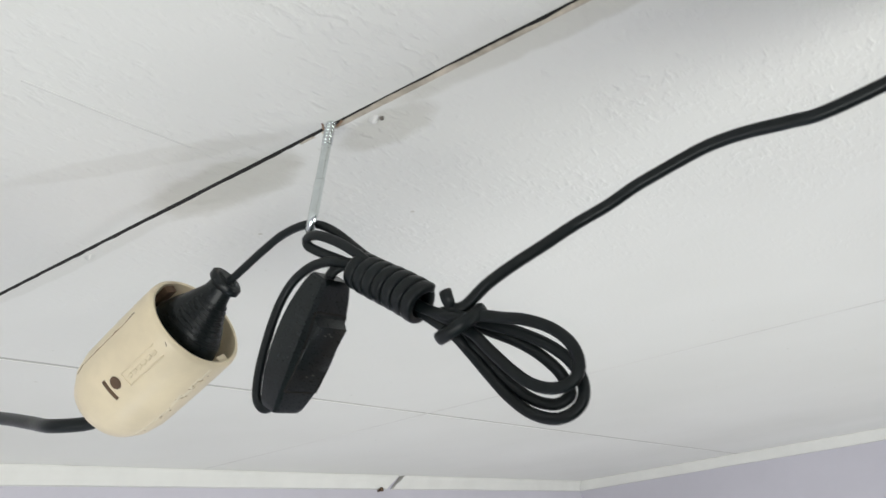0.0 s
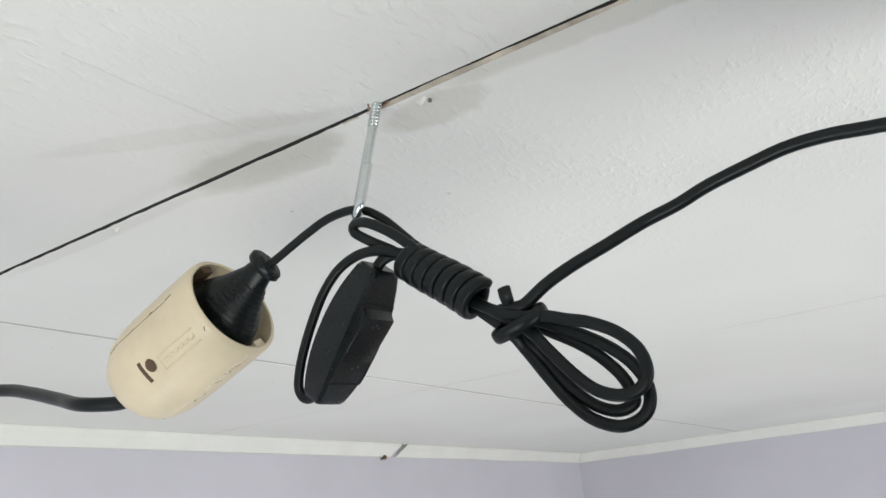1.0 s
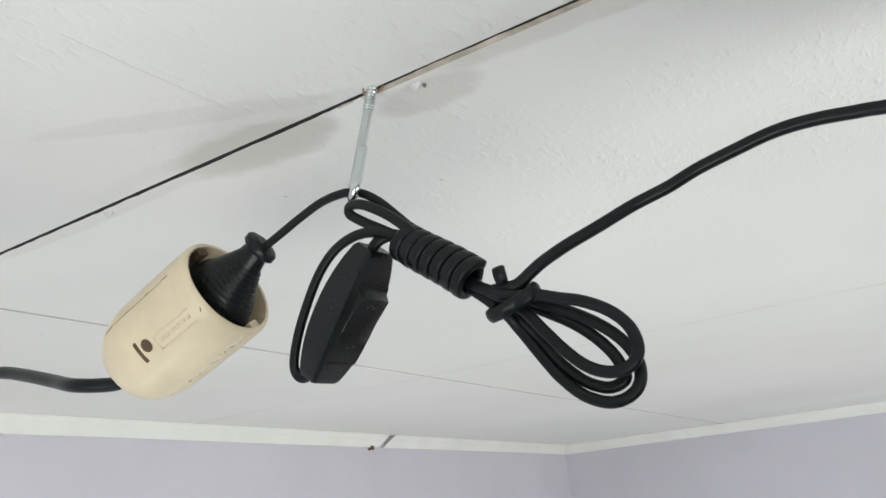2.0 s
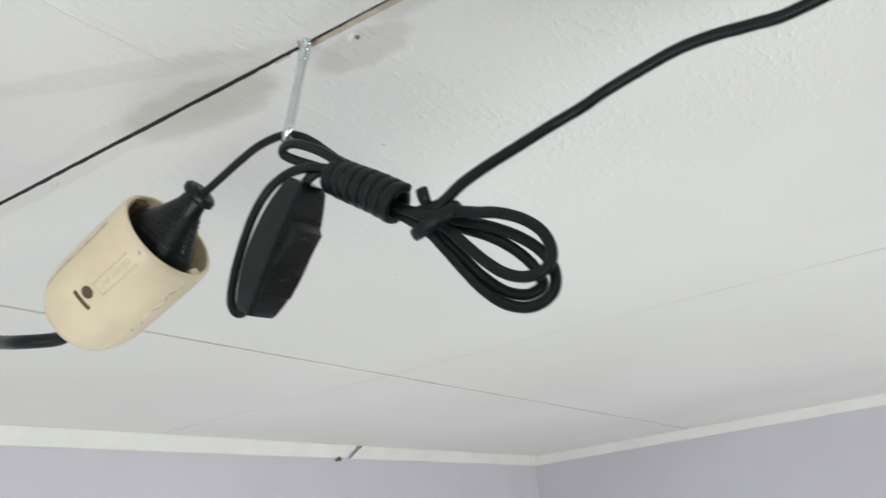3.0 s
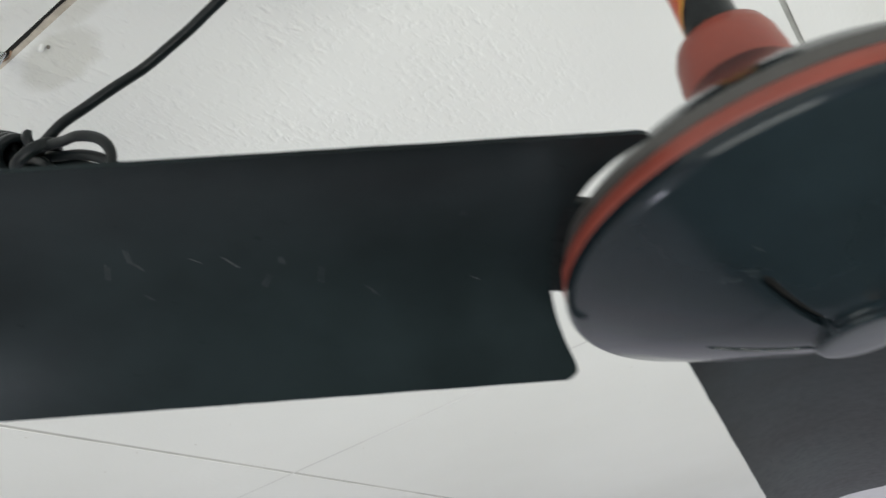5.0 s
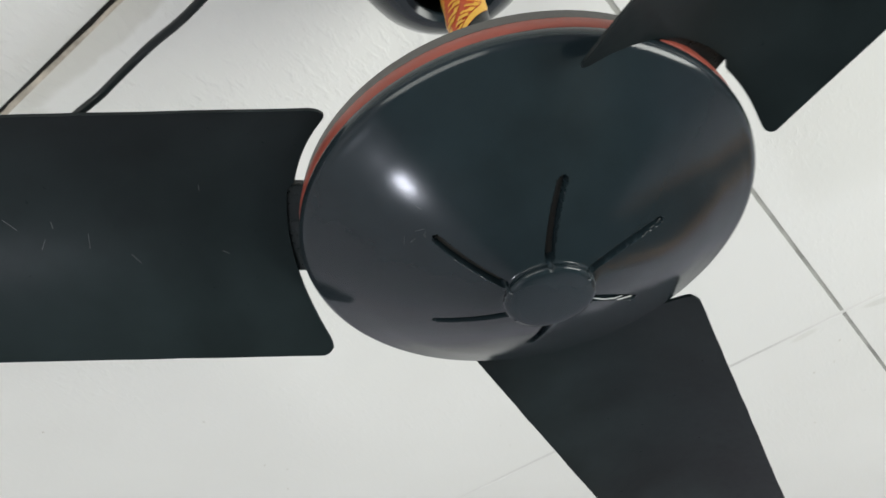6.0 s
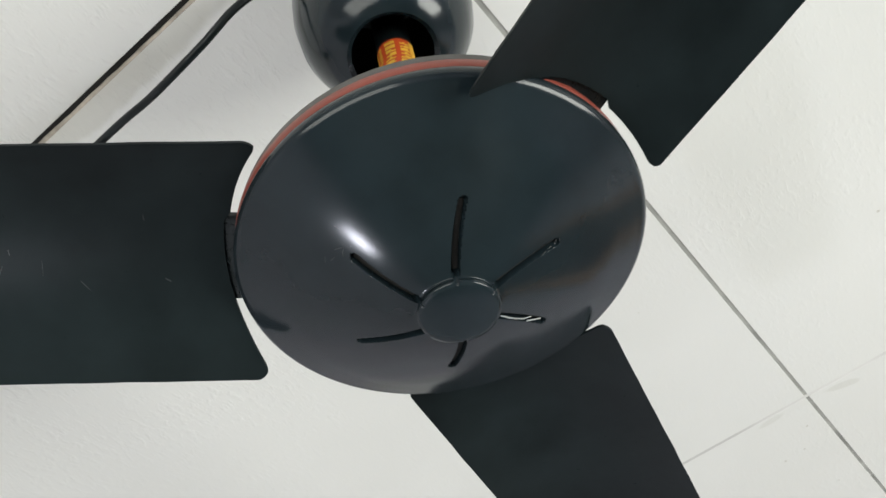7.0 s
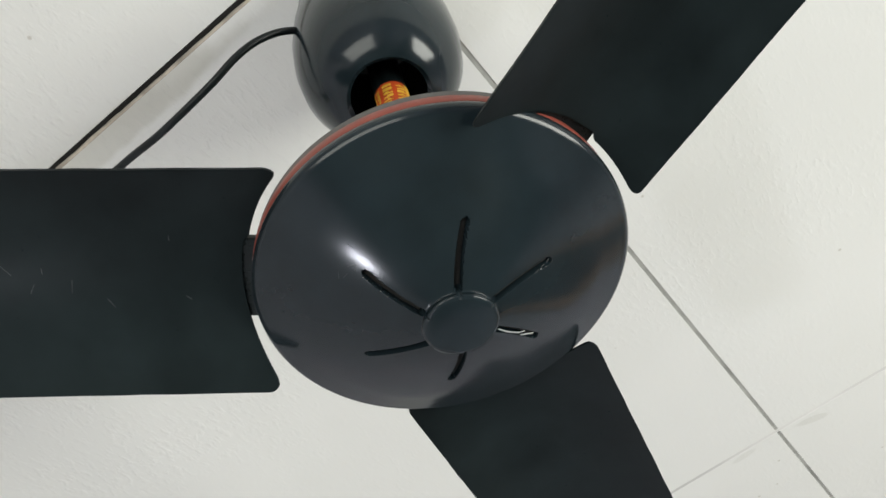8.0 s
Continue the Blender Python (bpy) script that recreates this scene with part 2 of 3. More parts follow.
def gap_edge(x):
    """Far edge of the open joint: wider on the hook's west side, ragged."""
    k = min(1.0, max(0.0, (0.02 - x) / 0.06))
    w = min(1.0, max(0.0, (x - 0.05) / 0.08))
    return 0.0009 + 0.0010 * k + 0.0008 * w + 0.0005 * noise.noise((x * 35, 0, 0)) + 0.0005 * noise.noise((x * 160, 3, 0))


def ceiling():
    bm = bmesh.new()
    for i in range(len(SEAMS_X) - 1):
        for j in range(len(SEAMS_Y) - 1):
            y0, y1 = SEAMS_Y[j] + 0.0020, SEAMS_Y[j + 1] - 0.0020
            if SEAMS_Y[j + 1] == 0.0:
                y1 = -0.0012
            if SEAMS_Y[j] == 0.0:
                y0 = 0.0036
            add_box(bm, SEAMS_X[i] + joint(SEAMS_X[i]), SEAMS_X[i + 1] - joint(SEAMS_X[i + 1]), y0, y1, CZ, CZ + 0.012)
    ob = new("ceiling", from_bm("ceiling", bm))
    ob.data.materials.append(M_CEIL)
    tagged(ob, "off-white painted ceiling panels with narrow joints, bare filler patches and a painted hook shadow", "ceiling", kind="structure")
    # worn edge of the panel beyond the open joint: uneven, sloping up into the gap
    verts, faces = [], []
    n = 700
    for i in range(n + 1):
        x = WX0 + (WX1 - WX0) * i / n
        g = gap_edge(x)
        w = 0.0003 * noise.noise((x * 60, 5, 0))
        verts += [(x, 0.0036, CZ), (x, min(0.0034, g + 0.0014 + w), CZ + 0.0001), (x, g, CZ + (0.0004 if x < 0.01 else 0.0010) + w), (x, g, CZ + 0.012), (x, 0.0036, CZ + 0.012)]
    for i in range(n):
        for k in range(4):
            a = i * 5 + k
            faces.append((a, a + 1, a + 6, a + 5))
    bm = bmesh.new()
    bm.from_mesh(mesh_of("ceiling_panel_edge", verts, faces, False))
    ob = new("ceiling_panel_edge", from_bm("ceiling_panel_edge", bm))
    ob.data.materials.append(M_EDGE)
    ob.data.materials.append(M_CEIL)
    for f in ob.data.polygons:
        f.material_index = 1 if f.center.x < -0.004 and f.center.y > 0.0019 else 0
    tagged(ob, "worn cream edge of a ceiling panel along an open joint", "ceiling", kind="structure")
    # a near-black, almost flush strip paints the shade inside the open joint
    verts, faces = [], []
    for i in range(n + 1):
        x = WX0 + (WX1 - WX0) * i / n
        h = CZ + (0.0002 if x < 0.004 else 0.0006) + (0.0003 if x < 0.004 else 0.0007) * noise.noise((x * 14, 7, 0)) + 0.0006 * noise.noise((x * 90, 9, 0))
        h = max(h, CZ + 0.0001)
        verts += [(x, -0.0012, h), (x, gap_edge(x), h), (x, gap_edge(x), CZ + 0.0118), (x, -0.0012, CZ + 0.0118)]
    for i in range(n):
        for k in range(4):
            faces.append((i * 4 + k, i * 4 + (k + 1) % 4, i * 4 + 4 + (k + 1) % 4, i * 4 + 4 + k))
    bm = bmesh.new()
    bm.from_mesh(mesh_of("ceiling_gap_shade", verts, faces, False))
    gap = new("ceiling_gap_shade", from_bm("ceiling_gap_shade", bm))
    gap.data.materials.append(M_GAP_SHADE)
    tagged(gap, "near-black strip painting the shade of the gap between two ceiling panels", "ceiling", kind="structure")
    bm = bmesh.new()
    pale = bmesh.new()
    for x in SEAMS_X[1:-1]:
        for j in range(len(SEAMS_Y) - 1):
            add_box(bm if x > 0 else pale, x - joint(x), x + joint(x), SEAMS_Y[j] + 0.0045, SEAMS_Y[j + 1] - 0.0022, CZ + 0.0004, CZ + 0.011)
    ob = new("ceiling_pale_filler", from_bm("ceiling_pale_filler", pale))
    ob.data.materials.append(M_PALE)
    tagged(ob, "mid-grey painted filler in a ceiling joint", "joint", kind="structure")
    flush = bmesh.new()
    for y in SEAMS_Y[1:-1]:
        if y:
            add_box(flush, WX0, WX1, y - 0.0020, y + 0.0020, CZ + 0.0002, CZ + 0.0115)
    ob = new("ceiling_flush_filler", from_bm("ceiling_flush_filler", flush))
    ob.data.materials.append(M_FILL)
    tagged(ob, "pale painted filler in a ceiling joint", "joint", kind="structure")
    ob = new("ceiling_joint_filler", from_bm("ceiling_joint_filler", bm))
    ob.data.materials.append(M_JOINT)
    tagged(ob, "grey painted filler in the joints between ceiling panels", "joint", kind="structure")
    # an unseen near-black slab stands for the dark above the panels
    slab = new("ceiling_backing", box("ceiling_backing", WX0 - 0.1, WX1 + 0.1, WY0 - 0.1, WY1 + 0.1, CZ + 0.0125, CZ + 0.10))
    slab.data.materials.append(M_GAP_SHADE)
    tagged(slab, "unseen near-black slab standing for the dark above the ceiling panels", "ceiling", kind="structure")


def wall(name, x0, x1, y0, y1, hole=None):
    """A wall as boxes round its opening; hole: start, end, sill, head along its length."""
    bm = bmesh.new()
    along_x = (x1 - x0) > (y1 - y0)
    def put(a, b, z0, z1):
        if along_x:
            add_box(bm, a, b, y0, y1, z0, z1)
        else:
            add_box(bm, x0, x1, a, b, z0, z1)
    s, e = (x0, x1) if along_x else (y0, y1)
    if hole:
        a, b, c, d = hole
        put(s, a, 0, CZ)
        put(b, e, 0, CZ)
        put(a, b, 0, c)
        put(a, b, d, CZ)
    else:
        put(s, e, 0, CZ)
    ob = new(name, from_bm(name, bm))
    ob.data.materials.append(M_WALL)
    tagged(ob, "lavender painted plaster wall below a white cornice", "wall", kind="structure")


ceiling()
wall("wall_west", WX0 - 0.12, WX0, WY0 - 0.12, WY1 + 0.12, (-0.38, -0.18, 0.53, 0.73))
wall("wall_east", WX1, WX1 + 0.12, WY0 - 0.12, WY1 + 0.12, (-0.275, 0.875, 0.875, 2.025))
wall("wall_south", WX0, WX1, WY0 - 0.12, WY0, (-0.43, 1.13, 0.55, 1.85))
wall("wall_north", WX0, WX1, WY1, WY1 + 0.12)
floor = new("floor", box("floor", WX0 - 0.12, WX1 + 0.12, WY0 - 0.12, WY1 + 0.12, -0.1, 0))
floor.data.materials.append(M_FLOOR)
tagged(floor, "plain dark grey-green floor", "floor", kind="structure")
# added out of view: brown frame and dark opening to reflect in the fan
door = thing("door_1", "unseen brown frame round a dark panel, added for the fan's warm reflections", "door", (0.85, WY1, 0))
tagged(door, kind="structure")
part("doorway_panel", box("doorway_panel", 0.54, 1.16, WY1 - 0.030, WY1 - 0.002, 0.002, 1.93, 0.003), M_DOORWAY, door, "dark panel standing for the unlit inside of a doorway")
for x0, x1, z0, z1 in ((0.42, 0.54, 0.002, 2.05), (1.16, 1.28, 0.002, 2.05), (0.54, 1.16, 1.93, 2.05)):
    part("door_frame", box("door_frame", x0, x1, WY1 - 0.045, WY1 - 0.001, z0, z1, 0.004), M_DOOR, door)


def cornice(name, run, start, end, skew0=0.0, skew1=0.0):
    """A small coved strip in the corner of wall and ceiling. run: 'w', 'e', 'n' or 's'."""
    prof = [(0, 0), (0.014, 0), (0.0145, -0.003), (0.012, -0.008), (0.009, -0.014), (0.0075, -0.020), (0.006, -0.0235), (0, -0.0245)]
    verts, faces = [], []
    n = len(prof)
    k = 40
    for i in range(k + 1):
        u = i / k
        for d, h in prof:
            s = start + (end - start) * u + (h / 0.0245) * (skew0 * (1 - u) if u < 0.5 and i == 0 else 0) + (h / 0.0245) * (skew1 if i == k else 0)
            wave = 0.0006 * noise.noise((s * 6, h * 40, 1.7))
            z = CZ + h - 0.0002 + wave * (1 if h < -0.02 else 0)
            if run == "w":
                verts.append((WX0 + d, s, z))
            elif run == "e":
                verts.append((WX1 - d, s, z))
            elif run == "n":
                verts.append((s, WY1 - d, z))
            else:
                verts.append((s, WY0 + d, z))
    for i in range(k):
        for j in range(n):
            l = (j + 1) % n
            faces.append((i * n + j, i * n + l, (i + 1) * n + l, (i + 1) * n + j))
    faces.append(tuple(range(n)))
    faces.append(tuple(k * n + j for j in reversed(range(n))))
    me = mesh_of(name, verts, faces, False)
    bm = bmesh.new()
    bm.from_mesh(me)
    ob = new(name, from_bm(name, bm, True, 50))
    ob.data.materials.append(M_TRIM)
    tagged(ob, "narrow white painted cornice strip with an open crack", "cornice", kind="structure")


cornice("trim_west_a", "w", WY0 + 0.016, 1.056, 0, 0.032)
cornice("trim_west_b", "w", 1.073, WY1 - 0.016, 0.032, 0)
cornice("trim_north", "n", WX0, WX1 - 0.001)
cornice("trim_east", "e", WY0 + 0.016, WY1 - 0.016)
cornice("trim_south", "s", WX0, WX1 - 0.001)


def window(name, axis, plane, a, b, sill, head):
    """A casement window filling an opening: frame, mullion, panes."""
    win = thing(name, "white window frame round an unseen area lamp", "window")
    tagged(win, kind="structure")
    def slab(p, s0, s1, z0, z1, mat, depth):
        if axis == "x":
            me = box(p, plane - depth, plane + depth, s0, s1, z0, z1)
        else:
            me = box(p, s0, s1, plane - depth, plane + depth, z0, z1)
        return part(p, me, mat, win)
    w = min(0.04, (b - a) * 0.1)
    slab("window_frame", a, a + w, sill, head, M_TRIM, 0.02)
    slab("window_frame", b - w, b, sill, head, M_TRIM, 0.02)
    slab("window_frame", a + w, b - w, sill, sill + w, M_TRIM, 0.02)
    slab("window_frame", a + w, b - w, head - w, head, M_TRIM, 0.02)
    slab("mullion", (a + b) / 2 - w * 0.35, (a + b) / 2 + w * 0.35, sill + w, head - w, M_TRIM, 0.018)


# made-up small frame round the lamp that makes the dome's bright spot
window("added_window_left", "x", WX0 - 0.07, -0.38, -0.18, 0.53, 0.73)
# unseen frame assumed round the fill lamp behind the camera
window("added_window_back", "y", WY0 - 0.07, -0.43, 1.13, 0.55, 1.85)
window("window_2", "x", WX1 + 0.07, -0.275, 0.875, 0.875, 2.025)

# ---- the ceiling fan ----
AX, AY = 0.2775, 0.0495
FAN = thing("ceiling_fan", "small dark ceiling fan with three blades and brick-red trim, at rest", "fan", (AX, AY, CZ))


def fan_body():
    at = (AX, AY, 0)
    canopy = turned("canopy", [(0.0175, 2.5035), (0.0195, 2.5015), (0.0225, 2.5025), (0.0285, 2.5075), (0.0345, 2.516), (0.0385, 2.527), (0.0405, 2.541), (0.0408, 2.556), (0.0395, 2.574), (0.037, 2.588), (0.0362, 2.6008), (0.034, 2.6008), (0.036, 2.575), (0.0375, 2.55), (0.0355, 2.53), (0.030, 2.516), (0.022, 2.508), (0.0178, 2.506)], (AX - 0.001, AY, 0), shut=True)
    part("canopy", canopy, M_DOME, FAN, "glossy dark bell-shaped canopy open at its foot")
    rod = part("downrod", turned("downrod", [(0.0074, 2.415), (0.0075, 2.43), (0.0075, 2.59)], at, segments=48), M_PLASTIC, FAN)
    col = [(0.0078, 2.4165), (0.0146, 2.4165), (0.0149, 2.4175), (0.0147, 2.426), (0.0139, 2.4325), (0.0126, 2.4362), (0.0110, 2.4375), (0.0078, 2.4375)]
    part("collar", turned("collar", col, at, segments=64, shut=True), M_ORANGE, FAN, "brick-red plastic collar at the foot of the rod")
    top = [(0.008, 2.4225), (0.0140, 2.4215), (0.0175, 2.4170), (0.0220, 2.4120), (0.031, 2.4045), (0.042, 2.3975), (0.051, 2.3910), (0.0563, 2.3864), (0.0582, 2.3838), (0.058, 2.3826)]
    part("motor_housing", turned("motor_housing", top, at, segments=128), M_DOME, FAN)
    part("upper_rim", turned("upper_rim", [(0.05, 2.3828), (0.0595, 2.3828), (0.0606, 2.382), (0.0608, 2.3788), (0.05, 2.3788)], at, segments=128, shut=True), M_RIM, FAN, "dark grey rim ring")
    part("trim_ring", turned("trim_ring", [(0.05, 2.3786), (0.0608, 2.3786), (0.0613, 2.3780), (0.0613, 2.3750), (0.0608, 2.3744), (0.05, 2.3744)], at, segments=128, shut=True), M_ORANGE, FAN, "brick-red trim ring round the motor")


SLOT_ANGLES = [188, 249, 312, 12, 70, 129]
PROFILE = [(0.0, 2.3468), (0.0108, 2.3472), (0.0117, 2.3493), (0.0125, 2.3499), (0.018, 2.3517), (0.025, 2.3542), (0.032, 2.3570), (0.040, 2.3604), (0.047, 2.3636), (0.053, 2.3666), (0.0578, 2.3690), (0.0603, 2.3703), (0.0613, 2.3716), (0.0615, 2.3730), (0.0612, 2.3744)]


def dome_height(r):
    for (r0, z0), (r1, z1) in zip(PROFILE, PROFILE[1:]):
        if r <= r1 or r1 == PROFILE[-2][0]:
            return z0 + (z1 - z0) * (r - r0) / (r1 - r0)
    return PROFILE[-1][1]


def slot_angle(k, r):
    """The slots curl a little from the cap outwards."""
    return radians(SLOT_ANGLES[k] - 8 * (0.032 - r) / 0.02)


def dome():
    samples = spline([(r, 0, z) for r, z in PROFILE], 0.00045)
    verts, faces = [], []
    seg = 600
    for q in samples[1:]:
        r, z = q.x, q.z
        for k in range(seg):
            a = 2 * math.pi * k / seg
            dip = 0.0
            if 0.0115 < r < 0.0335:
                for s in range(6):
                    d = (a - slot_angle(s, r) + math.pi) % (2 * math.pi) - math.pi
                    across = abs(d) * r
                    end = max(0.0, 0.0128 - r, r - 0.0316)
                    w = math.hypot(across, end)
                    if w < 0.0013:
                        dip = 0.0028 * min(1.0, (0.0013 - w) / 0.0004)
            verts.append((AX + r * math.cos(a), AY + r * math.sin(a), z + dip))
    n = len(samples) - 1
    for i in range(n - 1):
        for k in range(seg):
            l = (k + 1) % seg
            faces.append((i * seg + k, (i + 1) * seg + k, (i + 1) * seg + l, i * seg + l))
    faces.append(tuple(range(seg)))
    me = mesh_of("dome_cover", verts, faces)
    me.set_sharp_from_angle(angle=radians(38))
    cover = part("dome_cover", me, M_DOME, FAN, "glossy blue-black dished cover with six slots")
    # near-black inserts paint the shade at the bottom of each slot
    for s in range(6):
        pts = []
        for i in range(12):
            r = 0.0128 + 0.0186 * i / 11
            a = slot_angle(s, r)
            pts.append((AX + r * math.cos(a), AY + r * math.sin(a), dome_height(r) + 0.0022))
        part("slot", sweep("slot", spline(pts, 0.002), 0.0009, 0.0003, lambda t, q: t.cross(Vector((0, 0, 1))), ring=8), M_GAP_SHADE, cover, "near-black insert painting the shade in a vent slot")


def cover_wear():
    cover = [o for o in FAN.children if o.name == "dome_cover"][0]
    rnd = random.Random(11)
    def sliver(r0, r1, a0, a1, w, name, label):
        pts = []
        for i in range(7):
            f = i / 6
            r, a = r0 + (r1 - r0) * f, radians(a0 + (a1 - a0) * f)
            pts.append(Vector((AX + r * math.cos(a), AY + r * math.sin(a), dome_height(r) - 0.00005)))
        part(name, sweep(name, pts, w, 0.00012, lambda t, q: t.cross(Vector((0, 0, 1))), ring=6, square=2), M_CHIP if name == "chip" else M_SCUFF, cover, label)
    for k in range(5):
        r = 0.0135 + 0.0028 * k
        sliver(r, r + 0.0030 + 0.002 * rnd.random(), 66.5 + rnd.gauss(0, 2), 68 + rnd.gauss(0, 2), 0.00022 + 0.0002 * rnd.random(), "chip", "bare chipped edge of a vent slot")
    for k in range(7):
        r, a = 0.033 + 0.006 * rnd.random(), 247 + rnd.gauss(0, 5)
        sliver(r, r + 0.002 * rnd.random(), a, a + rnd.gauss(0, 3), 0.00004, "scratch", "fine pale scratch")
    for k in range(3):
        r, a = 0.027 + 0.002 * k, 11 + rnd.gauss(0, 1.0)
        sliver(r, r + 0.0012, a, a + rnd.gauss(0, 2), 0.0001, "scratch", "fine pale scratch")


def blade(angle, shift, half, corner, high, low, rise_high, rise_low, taper):
    """A cambered blade along the angle, with its arm."""
    a = radians(angle)
    out, side = Vector((math.cos(a), math.sin(a), 0)), Vector((-math.sin(a), math.cos(a), 0))
    base = Vector((AX, AY, 0))
    tip, thick = 0.302, 0.0010
    base = base + side * shift
    def inner(v):
        q = abs(v)
        u = math.sqrt(0.0672 ** 2 - min(q, 0.0350) ** 2) - (0.0028 if high > 2.376 else 0.0035)
        if v > 0.011:
            u -= 0.0016
        if v < 0:
            u -= corner * (q / half) ** 2
        if q > half - 0.004:
            u += 0.004 - math.sqrt(max(0, 0.004 ** 2 - (q - half + 0.004) ** 2))
        return u
    def outer(v):
        q = abs(v)
        c = 0.02
        return tip - (c - math.sqrt(max(0, c * c - max(0, q - half + c) ** 2)))
    def height(v, u):
        hi, lo = high + rise_high * (u - 0.058), low + rise_low * (u - 0.066)
        lin = (hi + lo) / 2 + (hi - lo) / 2 * v / half
        return lin + (0.0095 - 0.012 * (u - 0.06)) * (1 - (v / half) ** 2)
    nv, nu = 48, 40
    vs = [half * math.sin(math.pi / 2 * (2 * i / nv - 1)) for i in range(nv + 1)]
    verts, faces = [], []
    for layer in (0, 1):
        for i, v in enumerate(vs):
            for j in range(nu + 1):
                f = j / nu
                u = inner(v) + (outer(v) - inner(v)) * f
                rough = 0.00025 * noise.noise((u * 90, v * 30, angle)) if i in (0, nv) else 0
                z = height(v, u) + layer * thick
                narrow = 1 - taper * max(0.0, u - 0.06) / 0.24 if v > 0 else 1
                verts.append(base + out * u + side * (v * narrow + rough) + Vector((0, 0, z)))
    w = nu + 1
    size = (nv + 1) * w
    for i in range(nv):
        for j in range(nu):
            q = (i * w + j, i * w + j + 1, (i + 1) * w + j + 1, (i + 1) * w + j)
            faces.append(q)
            faces.append(tuple(size + x for x in reversed(q)))
    loop = [j for j in range(w)] + [i * w + nu for i in range(1, nv + 1)] + [nv * w + j for j in range(nu - 1, -1, -1)] + [i * w for i in range(nv - 1, 0, -1)]
    for p, q in zip(loop, loop[1:] + loop[:1]):
        faces.append((q, p, size + p, size + q))
    me = mesh_of("blade", verts, faces)
    bm = bmesh.new()
    bm.from_mesh(me)
    bmesh.ops.recalc_face_normals(bm, faces=bm.faces)
    bm.to_mesh(me)
    bm.free()
    me.shade_smooth()
    me.set_sharp_from_angle(angle=radians(40))
    b = part("blade", me, M_BLADE, FAN, "dark cambered plastic fan blade")
    if shift == 0.0:
        rnd = random.Random(5)
        for k in range(12):
            u, v = 0.075 + 0.085 * rnd.random(), rnd.gauss(-0.006, 0.008)
            du, dv = rnd.gauss(0, 0.0012), 0.001 + 0.0035 * rnd.random()
            pts = [base + out * (u + du * i / 5) + side * (v + dv * i / 5) + Vector((0, 0, height(v + dv * i / 5, u) - 0.00003)) for i in range(6)]
            part("scratch", sweep("scratch", pts, 0.00006 + 0.00006 * rnd.random(), 0.00005, lambda t, q: out, ring=6, square=2), M_SCUFF, b, "fine dusty scratch")
    bm = bmesh.new()
    add_box(bm, 0.052, 0.085, -0.0160, 0.0100, -0.0012, 0.0012, 0.0006)
    bmesh.ops.subdivide_edges(bm, edges=bm.edges[:], cuts=3, use_grid_fill=True)
    for v in bm.verts:
        u, q, h = v.co
        lift = height(q, max(u, 0.064)) + thick + 0.0016
        if u < 0.064:
            lift -= 0.15 * (0.064 - u)
        v.co = base + out * u + side * q + Vector((0, 0, lift + h))
    part("blade_arm", from_bm("blade_arm", bm, True), M_PLASTIC, b, "short dark arm joining blade and motor")


def rod_label():
    """An orange label wrapped round the rod, tapering to a point, with yellow edge and unreadable print as bars."""
    r = 0.0077
    face = math.atan2(-0.20, 0.02)
    def strip(name, lo, hi, z0, z1, off, mat, holder, label="", taper=False):
        verts, faces = [], []
        nz, na = (30, 26) if z1 - z0 > 0.01 else (2, 6)
        for i in range(nz + 1):
            z = z0 + (z1 - z0) * i / nz
            l, h = (lo, hi) if not taper else taper_range(z, lo, hi)
            for j in range(na + 1):
                a = face + l + (h - l) * j / na
                verts.append((AX + (r + off) * math.cos(a), AY + (r + off) * math.sin(a), z))
        for i in range(nz):
            for j in range(na):
                p = i * (na + 1) + j
                faces.append((p, p + 1, p + na + 2, p + na + 1))
        return part(name, mesh_of(name, verts, faces), mat, holder, label)
    def taper_range(z, lo, hi):
        """Part of the label between the fractions lo and hi of its width at this height."""
        f = min(1, max(0.02, (z - 2.437) / 0.034))
        left = -1.9 + 1.0 * min(1, max(0, (z - 2.462) / 0.026))
        right = -2.0 + 3.6 * f
        right = max(right, left + 0.02)
        return left + (right - left) * lo, left + (right - left) * hi
    rod = [o for o in FAN.children if o.name == "downrod"][0]
    strip("label", 0, 1, 2.4385, 2.501, 0.0, M_LABEL, rod, "orange and yellow printed paper label", True)
    strip("label_edge", 0.86, 1.0, 2.4395, 2.500, 0.0002, M_YELLOW, rod, "", True)
    strip("label_edge", 0.0, 0.05, 2.466, 2.500, 0.0002, M_YELLOW, rod, "", True)
    rnd = random.Random(4)
    for f0, f1, low, size in ((0.12, 0.22, 2.464, 0.0022), (0.32, 0.54, 2.457, 0.0034), (0.64, 0.84, 2.453, 0.0027)):
        z = low
        while z < 2.497:
            h = size * (0.8 + 0.4 * rnd.random())
            m = f0 + (f1 - f0) * (0.35 + 0.3 * rnd.random())
            strip("print_bar", f0, f1, z, z + h * 0.36, 0.0003, M_YELLOW, rod, "", True)
            strip("print_bar", f0 if rnd.random() < 0.5 else m, m + 0.05 if rnd.random() < 0.4 else f1, z + h * 0.36, z + h * 0.72, 0.0003, M_YELLOW, rod, "", True)
            z += h


fan_body()
dome()
cover_wear()
# the fan hangs a little askew: the blade towards the corner droops
BLADES = (
    (222.3, 0.0, 0.0370, 0.001, 2.3795, 2.3622, 0.028, 0.075, 0.0),
    (342.3, 0.0043, 0.0349, 0.0045, 2.3745, 2.3622, 0.028, 0.075, 0.0),
    (102.3, 0.0033, 0.0370, 0.0035, 2.3757, 2.3642, -0.115, -0.035, 0.28),
)
for row in BLADES:
    blade(*row)
rod_label()

